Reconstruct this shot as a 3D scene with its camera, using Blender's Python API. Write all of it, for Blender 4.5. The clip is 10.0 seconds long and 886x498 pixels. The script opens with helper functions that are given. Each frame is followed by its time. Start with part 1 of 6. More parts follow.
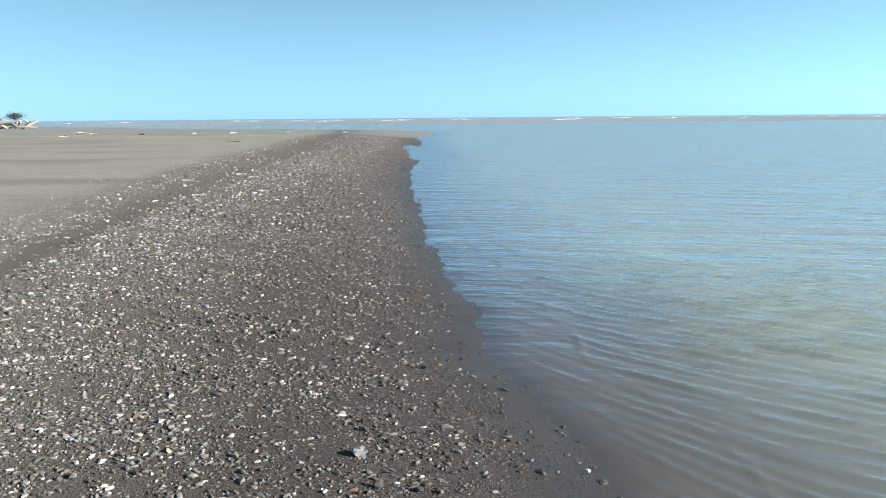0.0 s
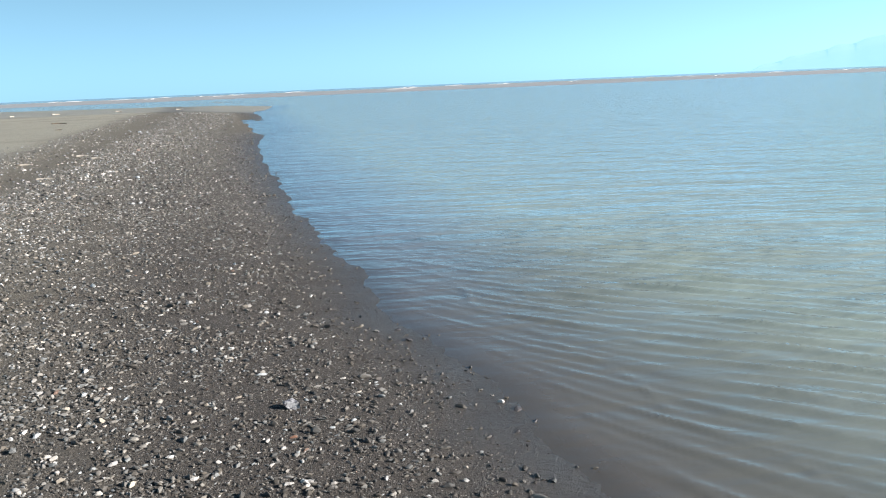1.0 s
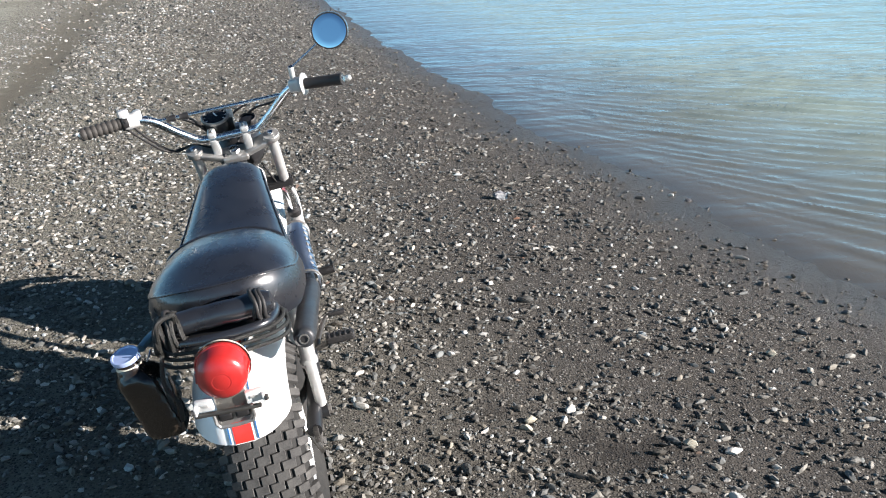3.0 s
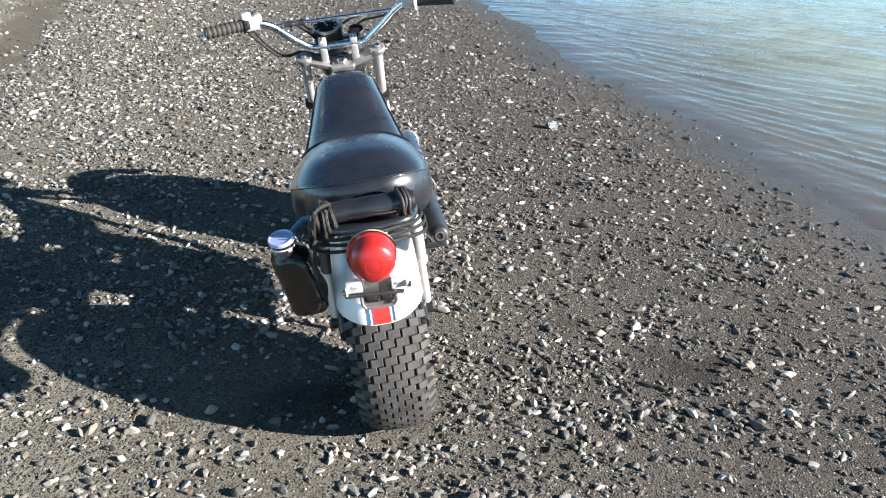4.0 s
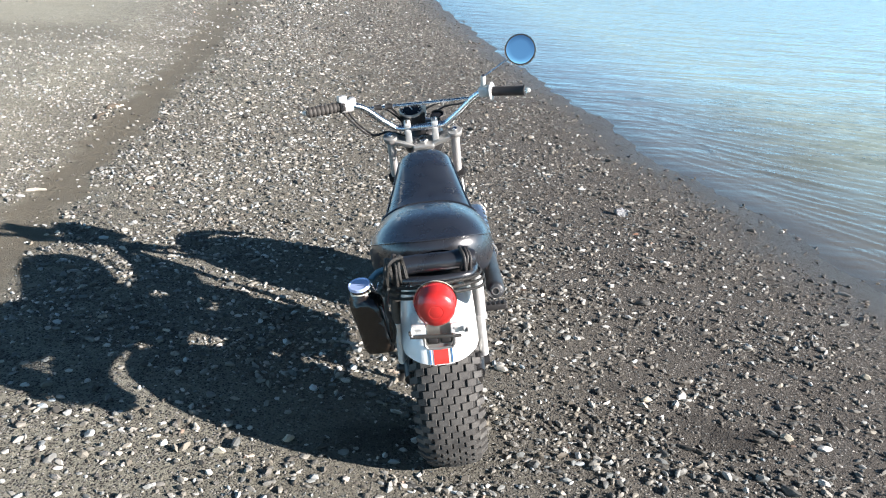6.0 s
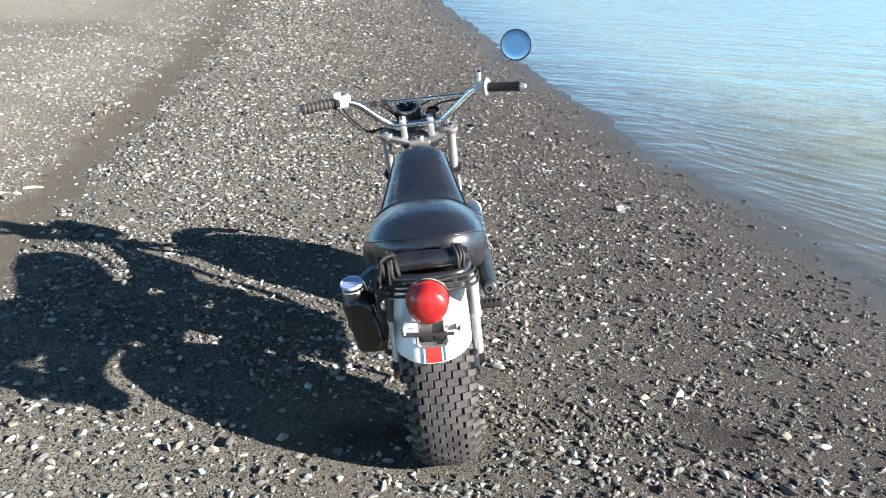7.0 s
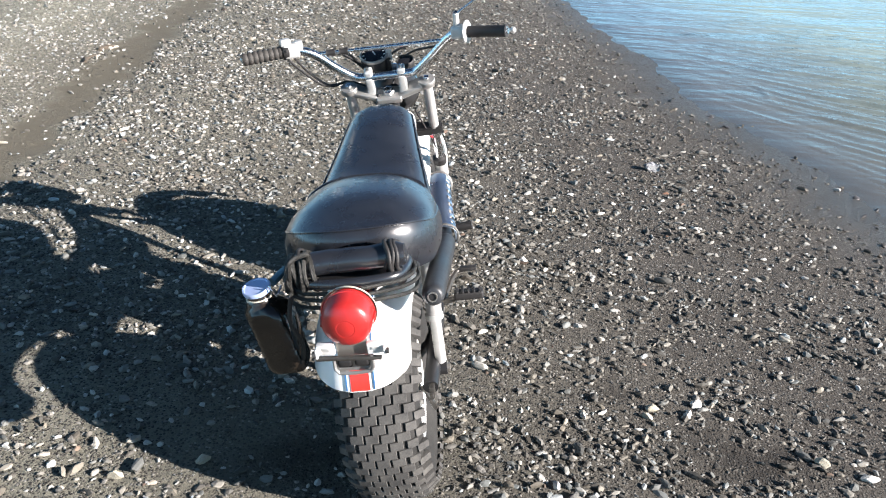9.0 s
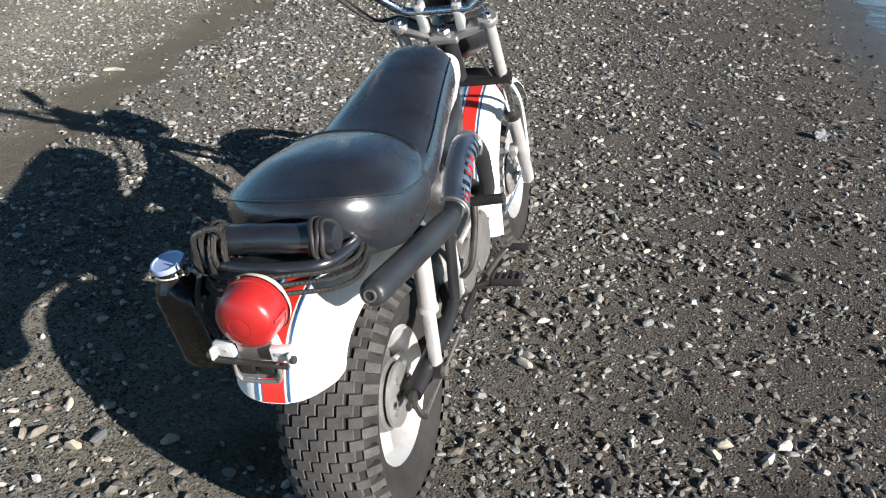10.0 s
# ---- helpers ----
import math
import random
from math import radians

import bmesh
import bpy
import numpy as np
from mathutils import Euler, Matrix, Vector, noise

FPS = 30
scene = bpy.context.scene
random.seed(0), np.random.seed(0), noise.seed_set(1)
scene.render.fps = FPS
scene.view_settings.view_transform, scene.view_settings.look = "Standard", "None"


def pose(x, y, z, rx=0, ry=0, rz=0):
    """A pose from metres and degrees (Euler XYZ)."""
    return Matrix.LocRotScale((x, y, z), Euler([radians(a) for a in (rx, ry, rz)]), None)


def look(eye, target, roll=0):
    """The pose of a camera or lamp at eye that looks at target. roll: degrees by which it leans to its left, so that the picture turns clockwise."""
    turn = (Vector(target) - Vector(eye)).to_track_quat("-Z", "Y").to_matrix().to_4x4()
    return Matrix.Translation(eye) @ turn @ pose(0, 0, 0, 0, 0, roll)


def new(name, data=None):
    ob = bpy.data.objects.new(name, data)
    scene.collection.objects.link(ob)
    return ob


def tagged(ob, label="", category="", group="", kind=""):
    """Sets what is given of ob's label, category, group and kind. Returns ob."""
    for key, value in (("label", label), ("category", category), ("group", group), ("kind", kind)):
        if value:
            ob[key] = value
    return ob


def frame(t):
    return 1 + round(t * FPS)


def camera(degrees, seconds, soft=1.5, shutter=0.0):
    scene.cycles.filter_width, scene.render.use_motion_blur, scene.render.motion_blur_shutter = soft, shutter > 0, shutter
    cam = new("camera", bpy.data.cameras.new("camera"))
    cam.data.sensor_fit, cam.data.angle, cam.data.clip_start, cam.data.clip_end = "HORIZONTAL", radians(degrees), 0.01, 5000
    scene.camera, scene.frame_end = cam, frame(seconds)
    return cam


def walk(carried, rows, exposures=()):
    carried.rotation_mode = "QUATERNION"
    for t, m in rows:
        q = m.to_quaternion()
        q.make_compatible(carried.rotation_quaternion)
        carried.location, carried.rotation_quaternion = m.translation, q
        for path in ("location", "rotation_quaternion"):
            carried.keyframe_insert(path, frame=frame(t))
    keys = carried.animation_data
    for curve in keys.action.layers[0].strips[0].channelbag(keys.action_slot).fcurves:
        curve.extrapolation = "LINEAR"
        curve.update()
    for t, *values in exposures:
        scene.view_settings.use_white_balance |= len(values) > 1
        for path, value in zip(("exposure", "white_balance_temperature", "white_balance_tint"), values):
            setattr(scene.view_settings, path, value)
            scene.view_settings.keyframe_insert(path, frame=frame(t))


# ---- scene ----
cam = camera(53.1, 10.0, soft=1.1)
PATH = [
    (0, (1.622, -0.728, 1.406), (1.376, 1.235, 1.112), -0.5),
    (0.5, (1.544, -0.848, 1.403), (1.451, 1.121, 1.064), -1.2),
    (1, (1.323, -1.028, 1.385), (1.426, 0.936, 1.019), -2.4),
    (1.5, (1.147, -1.234, 1.348), (1.339, 0.703, 0.889), -1.9),
    (2, (0.876, -1.424, 1.398), (1.051, 0.519, 0.957), -1.7),
    (2.5, (0.56, -1.582, 1.413), (0.72, 0.337, 0.875), -3.1),
    (3, (0.313, -1.757, 1.409), (0.379, 0.115, 0.709), -2.5),
    (3.2, (0.233, -1.807, 1.424), (0.316, 0.047, 0.68), -1.8),
    (4.3, (-0.003, -2.014, 1.438), (0.025, -0.206, 0.584), 3.5),
    (4.5, (0.025, -2.09, 1.45), (-0.008, -0.244, 0.681), 3.5),
    (5, (0.061, -2.202, 1.473), (-0.009, -0.326, 0.784), 3.5),
    (5.5, (0.064, -2.248, 1.477), (-0.041, -0.365, 0.811), 3.2),
    (7, (0.097, -2.219, 1.473), (-0.027, -0.341, 0.797), 2.7),
    (7.5, (0.113, -2.207, 1.469), (-0.014, -0.331, 0.785), 2.3),
    (8, (0.137, -2.109, 1.458), (0.041, -0.25, 0.728), 2.1),
    (8.5, (0.173, -1.898, 1.439), (0.083, -0.058, 0.661), 3.6),
    (9, (0.299, -1.678, 1.413), (0.065, 0.139, 0.61), 1.9),
    (9.5, (0.5, -1.445, 1.383), (0.006, 0.297, 0.535), 1.0),
    (10, (0.621, -1.18, 1.321), (-0.032, 0.468, 0.394), 0.6),
]
walk(cam, [(t, look(eye, target, roll)) for t, eye, target, roll in PATH],
     [(0.0, 1.30), (0.5, 1.20), (1.0, 1.28), (1.5, 1.24), (2.0, 1.48), (2.5, 1.52), (3.0, 1.52), (4.5, 1.95), (5.2, 1.84), (7.5, 1.82), (8.5, 1.83), (9.5, 1.56), (10.0, 1.22)])

# ---- world and sun ----
SUN_AZ = math.atan2(-0.505, 1.70)      # the sun stands over the water, a little behind the spit's end
SUN_EL = radians(21.2)
world = bpy.data.worlds.new("sky")
scene.world = world
world.use_nodes = True
wn = world.node_tree
sky = wn.nodes.new("ShaderNodeTexSky")
sky.sky_type = 'NISHITA'
sky.sun_disc = False
sky.sun_elevation = SUN_EL
sky.sun_rotation = SUN_AZ - math.pi / 2
sky.altitude = 0
sky.air_density = 1.0
sky.dust_density = 0.05
sky.ozone_density = 5.0
# sea haze: most of the sky's colour is drawn to one pale cyan, its brightness kept
grey = wn.nodes.new("ShaderNodeRGBToBW")
wn.links.new(sky.outputs[0], grey.inputs[0])
thick = wn.nodes.new("ShaderNodeMapRange")
for k, v in ((1, 1.0), (2, 3.4), (3, 0.0), (4, 1.0)):
    thick.inputs[k].default_value = v
wn.links.new(grey.outputs[0], thick.inputs[0])
hue = wn.nodes.new("ShaderNodeMix")
hue.data_type = 'RGBA'
hue.inputs[6].default_value = (0.48, 1.05, 2.30, 1)
hue.inputs[7].default_value = (0.84, 1.69, 2.40, 1)
wn.links.new(thick.outputs[0], hue.inputs[0])
pale = wn.nodes.new("ShaderNodeMix")
pale.data_type, pale.blend_type = 'RGBA', 'MULTIPLY'
pale.inputs[0].default_value = 1.0
level = wn.nodes.new("ShaderNodeMath")
level.operation = 'POWER'
level.inputs[1].default_value = 1.0
wn.links.new(grey.outputs[0], level.inputs[0])
wn.links.new(level.outputs[0], pale.inputs[6])
wn.links.new(hue.outputs[2], pale.inputs[7])
haze = wn.nodes.new("ShaderNodeMix")
haze.data_type = 'RGBA'
haze.inputs[0].default_value = 0.90
wn.links.new(sky.outputs[0], haze.inputs[6])
wn.links.new(pale.outputs[2], haze.inputs[7])
# the haze thins towards the zenith
way = wn.nodes.new("ShaderNodeTexCoord")
split = wn.nodes.new("ShaderNodeSeparateXYZ")
wn.links.new(way.outputs["Generated"], split.inputs[0])
thin = wn.nodes.new("ShaderNodeMapRange")
thin.interpolation_type = 'SMOOTHSTEP'
for k, v in ((1, 0.18), (2, 1.0), (3, 1.0), (4, 0.32)):
    thin.inputs[k].default_value = v
wn.links.new(split.outputs["Z"], thin.inputs[0])
clear_sky = wn.nodes.new("ShaderNodeMix")
clear_sky.data_type, clear_sky.blend_type = 'RGBA', 'MULTIPLY'
clear_sky.inputs[0].default_value = 1.0
wn.links.new(haze.outputs[2], clear_sky.inputs[6])
wn.links.new(thin.outputs[0], clear_sky.inputs[7])
wn.links.new(clear_sky.outputs[2], wn.nodes["Background"].inputs[0])
wn.nodes["Background"].inputs[1].default_value = 0.044
sun = new("sun", bpy.data.lights.new("sun", 'SUN'))
sun.data.energy, sun.data.angle, sun.data.color = 5.0, radians(0.53), (1.0, 0.925, 0.885)
sun.matrix_world = look((20 * math.cos(SUN_AZ) * math.cos(SUN_EL), 20 * math.sin(SUN_AZ) * math.cos(SUN_EL), 20 * math.sin(SUN_EL)), (0, 0, 0))


# ---- material tools ----
class Mat:
    """A node material with short ways to add nodes."""

    def __init__(self, name):
        self.mat = bpy.data.materials.new(name)
        self.mat.use_nodes = True
        self.tree = self.mat.node_tree
        self.bsdf = self.tree.nodes["Principled BSDF"]
        self.out = self.tree.nodes["Material Output"]

    def node(self, kind, **inputs):
        n = self.tree.nodes.new(kind)
        for k, v in inputs.items():
            self.put(n.inputs[k.replace("_", " ")], v)
        return n

    def put(self, socket, v):
        if isinstance(v, bpy.types.NodeSocket):
            self.tree.links.new(v, socket)
        else:
            socket.default_value = v

    def coords(self, kind="Object"):
        return self.node("ShaderNodeTexCoord").outputs[kind]

    def noise(self, scale, detail=4.0, rough=0.55, vec=None):
        n = self.node("ShaderNodeTexNoise", Scale=scale, Detail=detail, Roughness=rough)
        self.put(n.inputs["Vector"], vec if vec is not None else self.coords())
        return n.outputs["Fac"]

    def ramp(self, fac, stops):
        n = self.node("ShaderNodeValToRGB", Fac=fac)
        els = n.color_ramp.elements
        while len(els) < len(stops):
            els.new(0.5)
        for e, (p, c) in zip(els, stops):
            e.position = p
            e.color = (c, c, c, 1) if isinstance(c, (int, float)) else (*c, 1)
        return n.outputs["Color"]

    def mix(self, fac, a, b, how='MIX'):
        n = self.tree.nodes.new("ShaderNodeMix")
        n.data_type, n.blend_type = 'RGBA', how
        self.put(n.inputs[0], fac)
        for s, v in ((n.inputs[6], a), (n.inputs[7], b)):
            self.put(s, (*v, 1) if isinstance(v, tuple) and len(v) == 3 else v)
        return n.outputs[2]

    def maths(self, op, a, b=0.0):
        n = self.tree.nodes.new("ShaderNodeMath")
        n.operation = op
        self.put(n.inputs[0], a)
        self.put(n.inputs[1], b)
        return n.outputs[0]

    def attr(self, name):
        n = self.tree.nodes.new("ShaderNodeAttribute")
        n.attribute_name = name
        return n.outputs["Fac"]

    def bump(self, height, strength=0.3, distance=0.01, normal=None):
        n = self.node("ShaderNodeBump", Height=height, Strength=strength, Distance=distance)
        if normal is not None:
            self.put(n.inputs["Normal"], normal)
        return n.outputs["Normal"]

    def set(self, **inputs):
        for k, v in inputs.items():
            s = self.bsdf.inputs[k.replace("_", " ")]
            self.put(s, (*v, 1) if isinstance(v, tuple) and len(v) == 3 else v)
        return self


def surface(name, color, rough=0.5, metal=0.0, vary=0.25, grain=60.0, bump=0.1, depth=0.001, coat=0.0, spec=0.5):
    """Paint, metal, rubber and the like: the colour varied by coarse stains and fine grain, roughness and relief too."""
    m = Mat(name)
    big, fine = m.noise(grain * 0.15, 3.0), m.noise(grain, 5.0, 0.65)
    lo = tuple(c * (1 - vary) for c in color)
    hi = tuple(min(1.0, c * (1 + vary * 0.6)) for c in color)
    both = m.maths('ADD', m.maths('MULTIPLY', big, 0.6), m.maths('MULTIPLY', fine, 0.4))
    m.set(Base_Color=m.ramp(both, [(0.3, lo), (0.7, hi)]), Metallic=metal, Specular_IOR_Level=spec, Coat_Weight=coat, Coat_Roughness=0.08)
    m.set(Roughness=m.ramp(both, [(0.3, max(0.02, rough - 0.08)), (0.7, min(1.0, rough + 0.1))]))
    m.set(Normal=m.bump(fine, bump, depth))
    return m.mat


# ---- the lie of the land ----
WATER = -0.115
SHORE_Y = [-60.0, -10.0, -3.0, 0.0, 1.1, 2.1, 2.8, 3.65, 4.9, 6.3, 8.9, 12.3, 18.9, 24.0, 27.8, 32.2, 43.0, 54.0, 63.0, 68.0, 72.0, 80.0, 86.0, 91.0, 93.0]
SHORE_X = [12.0, 4.5, 3.0, 2.52, 2.33, 2.10, 1.93, 1.68, 1.26, 0.97, 0.44, -0.25, -1.45, -2.3, -2.75, -3.0, -4.75, -6.4, -8.1, -8.9, -8.6, -9.2, -9.8, -10.4, -13.5]
TRACK_Y = [-6.0, 0.0, 1.4, 2.4, 3.7, 4.3, 6.5, 8.0, 11.5, 17.5, 25.0, 67.0, 120.0]
TRACK_X = [-1.60, -1.85, -2.08, -2.32, -2.50, -2.66, -3.06, -3.44, -4.30, -5.50, -6.85, -15.0, -25.0]


def smooth(a, b, v):
    k = np.clip((v - a) / (b - a), 0, 1)
    return k * k * (3 - 2 * k)


def waves_noise(x, y, scale, seed):
    """Cheap smooth noise: a sum of turned sines."""
    rng = np.random.RandomState(seed)
    out = np.zeros_like(x)
    for k in range(7):
        a, f, p = rng.uniform(0, math.tau), rng.uniform(0.6, 1.9) / scale, rng.uniform(0, math.tau)
        out += np.sin((x * math.cos(a) + y * math.sin(a)) * f * math.tau + p)
    return out / 7


def shore(y):
    return np.interp(y, SHORE_Y, SHORE_X) + (0.035 * np.sin(y * 2.3) + 0.02 * np.sin(y * 6.1 + 1)) * np.exp(-np.maximum(y - 20, 0) / 15) + 0.05 * np.sin(y * 0.9 + 2) * np.exp(-np.maximum(y - 6, 0) / 8)


def far_edge(x, y):
    """Metres inland of the spit's far side (positive on land)."""
    edge = np.interp(x, [-800.0, -124.0, -90.0, -70.0, -50.0, -34.0, -22.0, -12.5, -9.0], [900.0, 206.0, 165.0, 146.0, 124.0, 112.0, 103.0, 95.0, 93.0])
    return (edge - y) * 0.6


def land(x, y):
    """Height of the ground, without its fine relief."""
    inland = shore(y) - x
    k = np.interp(y, [-3, 0, 3, 5, 8, 30, 80], [0.046, 0.046, 0.06, 0.088, 0.09, 0.075, 0.055])
    up = np.where(inland > 0, k * inland, 0.11 * inland)
    up = np.where(up > 0.26, 0.26 + 0.10 * (1 - np.exp(-(up - 0.26) / 0.10)), up)
    z = WATER + np.maximum(up, -1.2)
    d = x - np.interp(y, TRACK_Y, TRACK_X)
    w = np.interp(y, [0, 10, 40], [0.22, 0.33, 0.6])
    z = z - 0.022 * np.exp(-(d / w) ** 2) + 0.05 * smooth(0.25, 1.0, -d) * np.exp(-np.maximum(-d - 1.0, 0) / 3)
    # a muddy lobe cut off by narrow pools
    for px, py, lx, ly in ((-3.80, 33.8, 0.26, 2.2), (-4.75, 39.0, 0.30, 2.4), (-5.75, 44.0, 0.42, 2.2), (-6.6, 47.6, 0.5, 1.6)):
        z = z - 0.11 * np.exp(-(((x - px + 0.19 * (y - py)) / lx) ** 2 + ((y - py) / ly) ** 2))
    z = z - 0.022 * np.exp(-((x / 0.24) ** 2 + ((y - 0.03) / 0.30) ** 2))
    e = far_edge(x, y)
    z = np.minimum(z, WATER + np.maximum(0.05 * e, -1.2))
    z = np.maximum(z, WATER - 0.4 + 0.5 * np.exp(-((y - 151 + 0.2 * (x + 30)) / 3.0) ** 2) * smooth(-40, -36, x) * (1 - smooth(-26, -20, x)))
    z = z + 0.05 * smooth(8, 30, np.hypot(x, y)) * waves_noise(x, y, 11.0, 3) * smooth(0.05, 0.3, z - WATER)
    return z


def relief(x, y):
    return 0.006 * waves_noise(x, y, 0.55, 11) + 0.004 * waves_noise(x, y, 0.17, 12)


def grid_lines(lo, hi, near_lo, near_hi, step, grow=1.13):
    mid = list(np.arange(near_lo, near_hi + 1e-6, step))
    for end, sign in ((hi, 1), (lo, -1)):
        s, p = step, mid[-1] if sign > 0 else mid[0]
        while (p < end) if sign > 0 else (p > end):
            s *= grow
            p += sign * s
            mid.append(p) if sign > 0 else mid.insert(0, p)
    return np.array(mid)


def sheet(name, xs, ys, height, material, attrs=()):
    """One sheet of quads over a grid of lines, with its height and point attributes as functions of x and y."""
    gx, gy = np.meshgrid(xs, ys)
    gx, gy = gx.ravel(), gy.ravel()
    co = np.stack([gx, gy, height(gx, gy)], 1)
    nx, ny = len(xs), len(ys)
    i = (np.arange(ny - 1)[:, None] * nx + np.arange(nx - 1)[None]).ravel()
    return mesh_from(name, co, np.stack([i, i + 1, i + 1 + nx, i + nx], 1), material, [(n, fn(gx, gy)) for n, fn in attrs])


def mesh_from(name, co, faces, material, attrs=(), flat=False):
    me = bpy.data.meshes.new(name)
    n, k = faces.shape
    me.vertices.add(len(co))
    me.vertices.foreach_set("co", np.ascontiguousarray(co, dtype=np.float32).ravel())
    me.loops.add(n * k)
    me.loops.foreach_set("vertex_index", np.ascontiguousarray(faces, dtype=np.int32).ravel())
    me.polygons.add(n)
    me.polygons.foreach_set("loop_start", np.arange(0, n * k, k, dtype=np.int32))
    me.polygons.foreach_set("use_smooth", np.full(n, not flat))
    for label, values in attrs:
        a = me.attributes.new(label, 'FLOAT', 'POINT')
        a.data.foreach_set("value", np.ascontiguousarray(values, dtype=np.float32))
    me.update(calc_edges=True)
    me.materials.append(material)
    return new(name, me)


# ---- ground ----
def ground_material():
    m = Mat("dark_shingle_sand")
    co = m.coords()
    wet, dry, track, gravel = m.attr("wet"), m.attr("dry"), m.attr("track"), m.attr("gravel")
    stain = m.noise(1.3, 5.0, 0.6, co)
    grit = m.noise(420.0, 4.0, 0.7, co)
    coarse = m.noise(38.0, 5.0, 0.65, co)
    sand = m.ramp(m.maths('ADD', m.maths('MULTIPLY', stain, 0.5), m.maths('MULTIPLY', coarse, 0.5)),
                  [(0.30, (0.038, 0.034, 0.030)), (0.70, (0.066, 0.059, 0.050))])
    sand = m.mix(m.maths('MULTIPLY', m.ramp(grit, [(0.35, 0.0), (0.75, 1.0)]), 0.42), sand, (0.105, 0.095, 0.081))
    pale = m.mix(m.ramp(coarse, [(0.3, 0.0), (0.7, 1.0)]), (0.212, 0.208, 0.163), (0.382, 0.374, 0.295))
    streak = m.tree.nodes.new("ShaderNodeMapping")
    m.put(streak.inputs["Vector"], co)
    streak.inputs["Scale"].default_value = (0.35, 1.0, 1.0)
    pale = m.mix(m.ramp(m.noise(0.30, 4.0, 0.6, streak.outputs[0]), [(0.36, 0.85), (0.50, 0.0)]), pale, m.mix(0.5, pale, (0.10, 0.085, 0.065)))
    base = m.mix(dry, sand, pale)
    base = m.mix(track, base, m.mix(coarse, (0.080, 0.071, 0.053), (0.120, 0.109, 0.082)))
    # fine stones too small to stand as meshes
    vor = m.tree.nodes.new("ShaderNodeTexVoronoi")
    vor.inputs["Scale"].default_value = 120.0
    m.put(vor.inputs["Vector"], co)
    tint = m.tree.nodes.new("ShaderNodeSeparateColor")
    m.put(tint.inputs[0], vor.outputs["Color"])
    stone = m.ramp(tint.outputs[0], [(0.0, (0.022, 0.020, 0.018)), (0.45, (0.060, 0.055, 0.047)), (0.80, (0.115, 0.108, 0.094)), (1.0, (0.28, 0.27, 0.245))])
    some = m.maths('MULTIPLY', m.ramp(tint.outputs[1], [(0.22, 0.0), (0.30, 1.0)]), m.ramp(vor.outputs["Distance"], [(0.42, 1.0), (0.56, 0.0)]))
    some = m.maths('MULTIPLY', some, gravel)
    base = m.mix(some, base, stone)
    # shingle of the middle distance
    cob = m.tree.nodes.new("ShaderNodeTexVoronoi")
    cob.inputs["Scale"].default_value = 34.0
    m.put(cob.inputs["Vector"], co)
    shade = m.tree.nodes.new("ShaderNodeSeparateColor")
    m.put(shade.inputs[0], cob.outputs["Color"])
    stone = m.ramp(shade.outputs[0], [(0.0, (0.050, 0.046, 0.040)), (0.40, (0.095, 0.088, 0.076)), (0.75, (0.24, 0.225, 0.198)), (1.0, (0.50, 0.485, 0.445))])
    lie = m.maths('MULTIPLY', m.maths('MULTIPLY', m.ramp(shade.outputs[1], [(0.30, 0.0), (0.36, 1.0)]), m.ramp(cob.outputs["Distance"], [(0.40, 1.0), (0.55, 0.0)])), m.attr("field"))
    base = m.mix(lie, base, stone)
    base = m.mix(wet, base, (0.97, 0.96, 0.95), 'MULTIPLY')
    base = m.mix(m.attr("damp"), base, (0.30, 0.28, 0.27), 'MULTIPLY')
    m.set(Base_Color=base, Roughness=m.ramp(wet, [(0.0, 0.92), (0.65, 0.56), (1.0, 0.40)]), Specular_IOR_Level=m.ramp(wet, [(0.0, 0.35), (1.0, 0.42)]))
    h = m.maths('ADD', m.maths('MULTIPLY', grit, 0.35), m.maths('ADD', coarse, m.maths('MULTIPLY', some, m.maths('SUBTRACT', 0.6, vor.outputs["Distance"]))))
    h = m.maths('ADD', h, m.maths('MULTIPLY', lie, m.maths('SUBTRACT', 1.4, cob.outputs["Distance"])))
    m.set(Normal=m.bump(h, 0.95, 0.012))
    return m.mat


def track_shape(x, y):
    d = x - np.interp(y, TRACK_Y, TRACK_X) + 0.10 * waves_noise(x, y, 0.9, 21) + 0.09 * waves_noise(x, y, 0.25, 22)
    return d, np.interp(y, [0, 5, 8, 12, 18, 40], [0.15, 0.13, 0.22, 0.34, 0.60, 0.85])


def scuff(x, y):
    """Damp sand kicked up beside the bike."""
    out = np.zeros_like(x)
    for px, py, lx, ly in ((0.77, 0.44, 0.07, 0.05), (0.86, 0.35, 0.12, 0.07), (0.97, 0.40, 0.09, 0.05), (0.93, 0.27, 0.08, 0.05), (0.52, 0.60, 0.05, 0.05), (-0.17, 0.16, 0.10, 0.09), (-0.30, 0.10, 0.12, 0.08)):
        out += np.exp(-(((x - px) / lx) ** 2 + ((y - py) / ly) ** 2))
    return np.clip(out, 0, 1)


def wet_at(x, y):
    inland = shore(y) - x + 0.12 * waves_noise(x, y, 0.8, 31)
    return np.clip(1 - smooth(0.05, np.interp(y, [0, 6, 30], [0.75, 0.9, 2.0]), inland) * (1 - 0.9 * smooth(58, 66, y)), 0, 1)


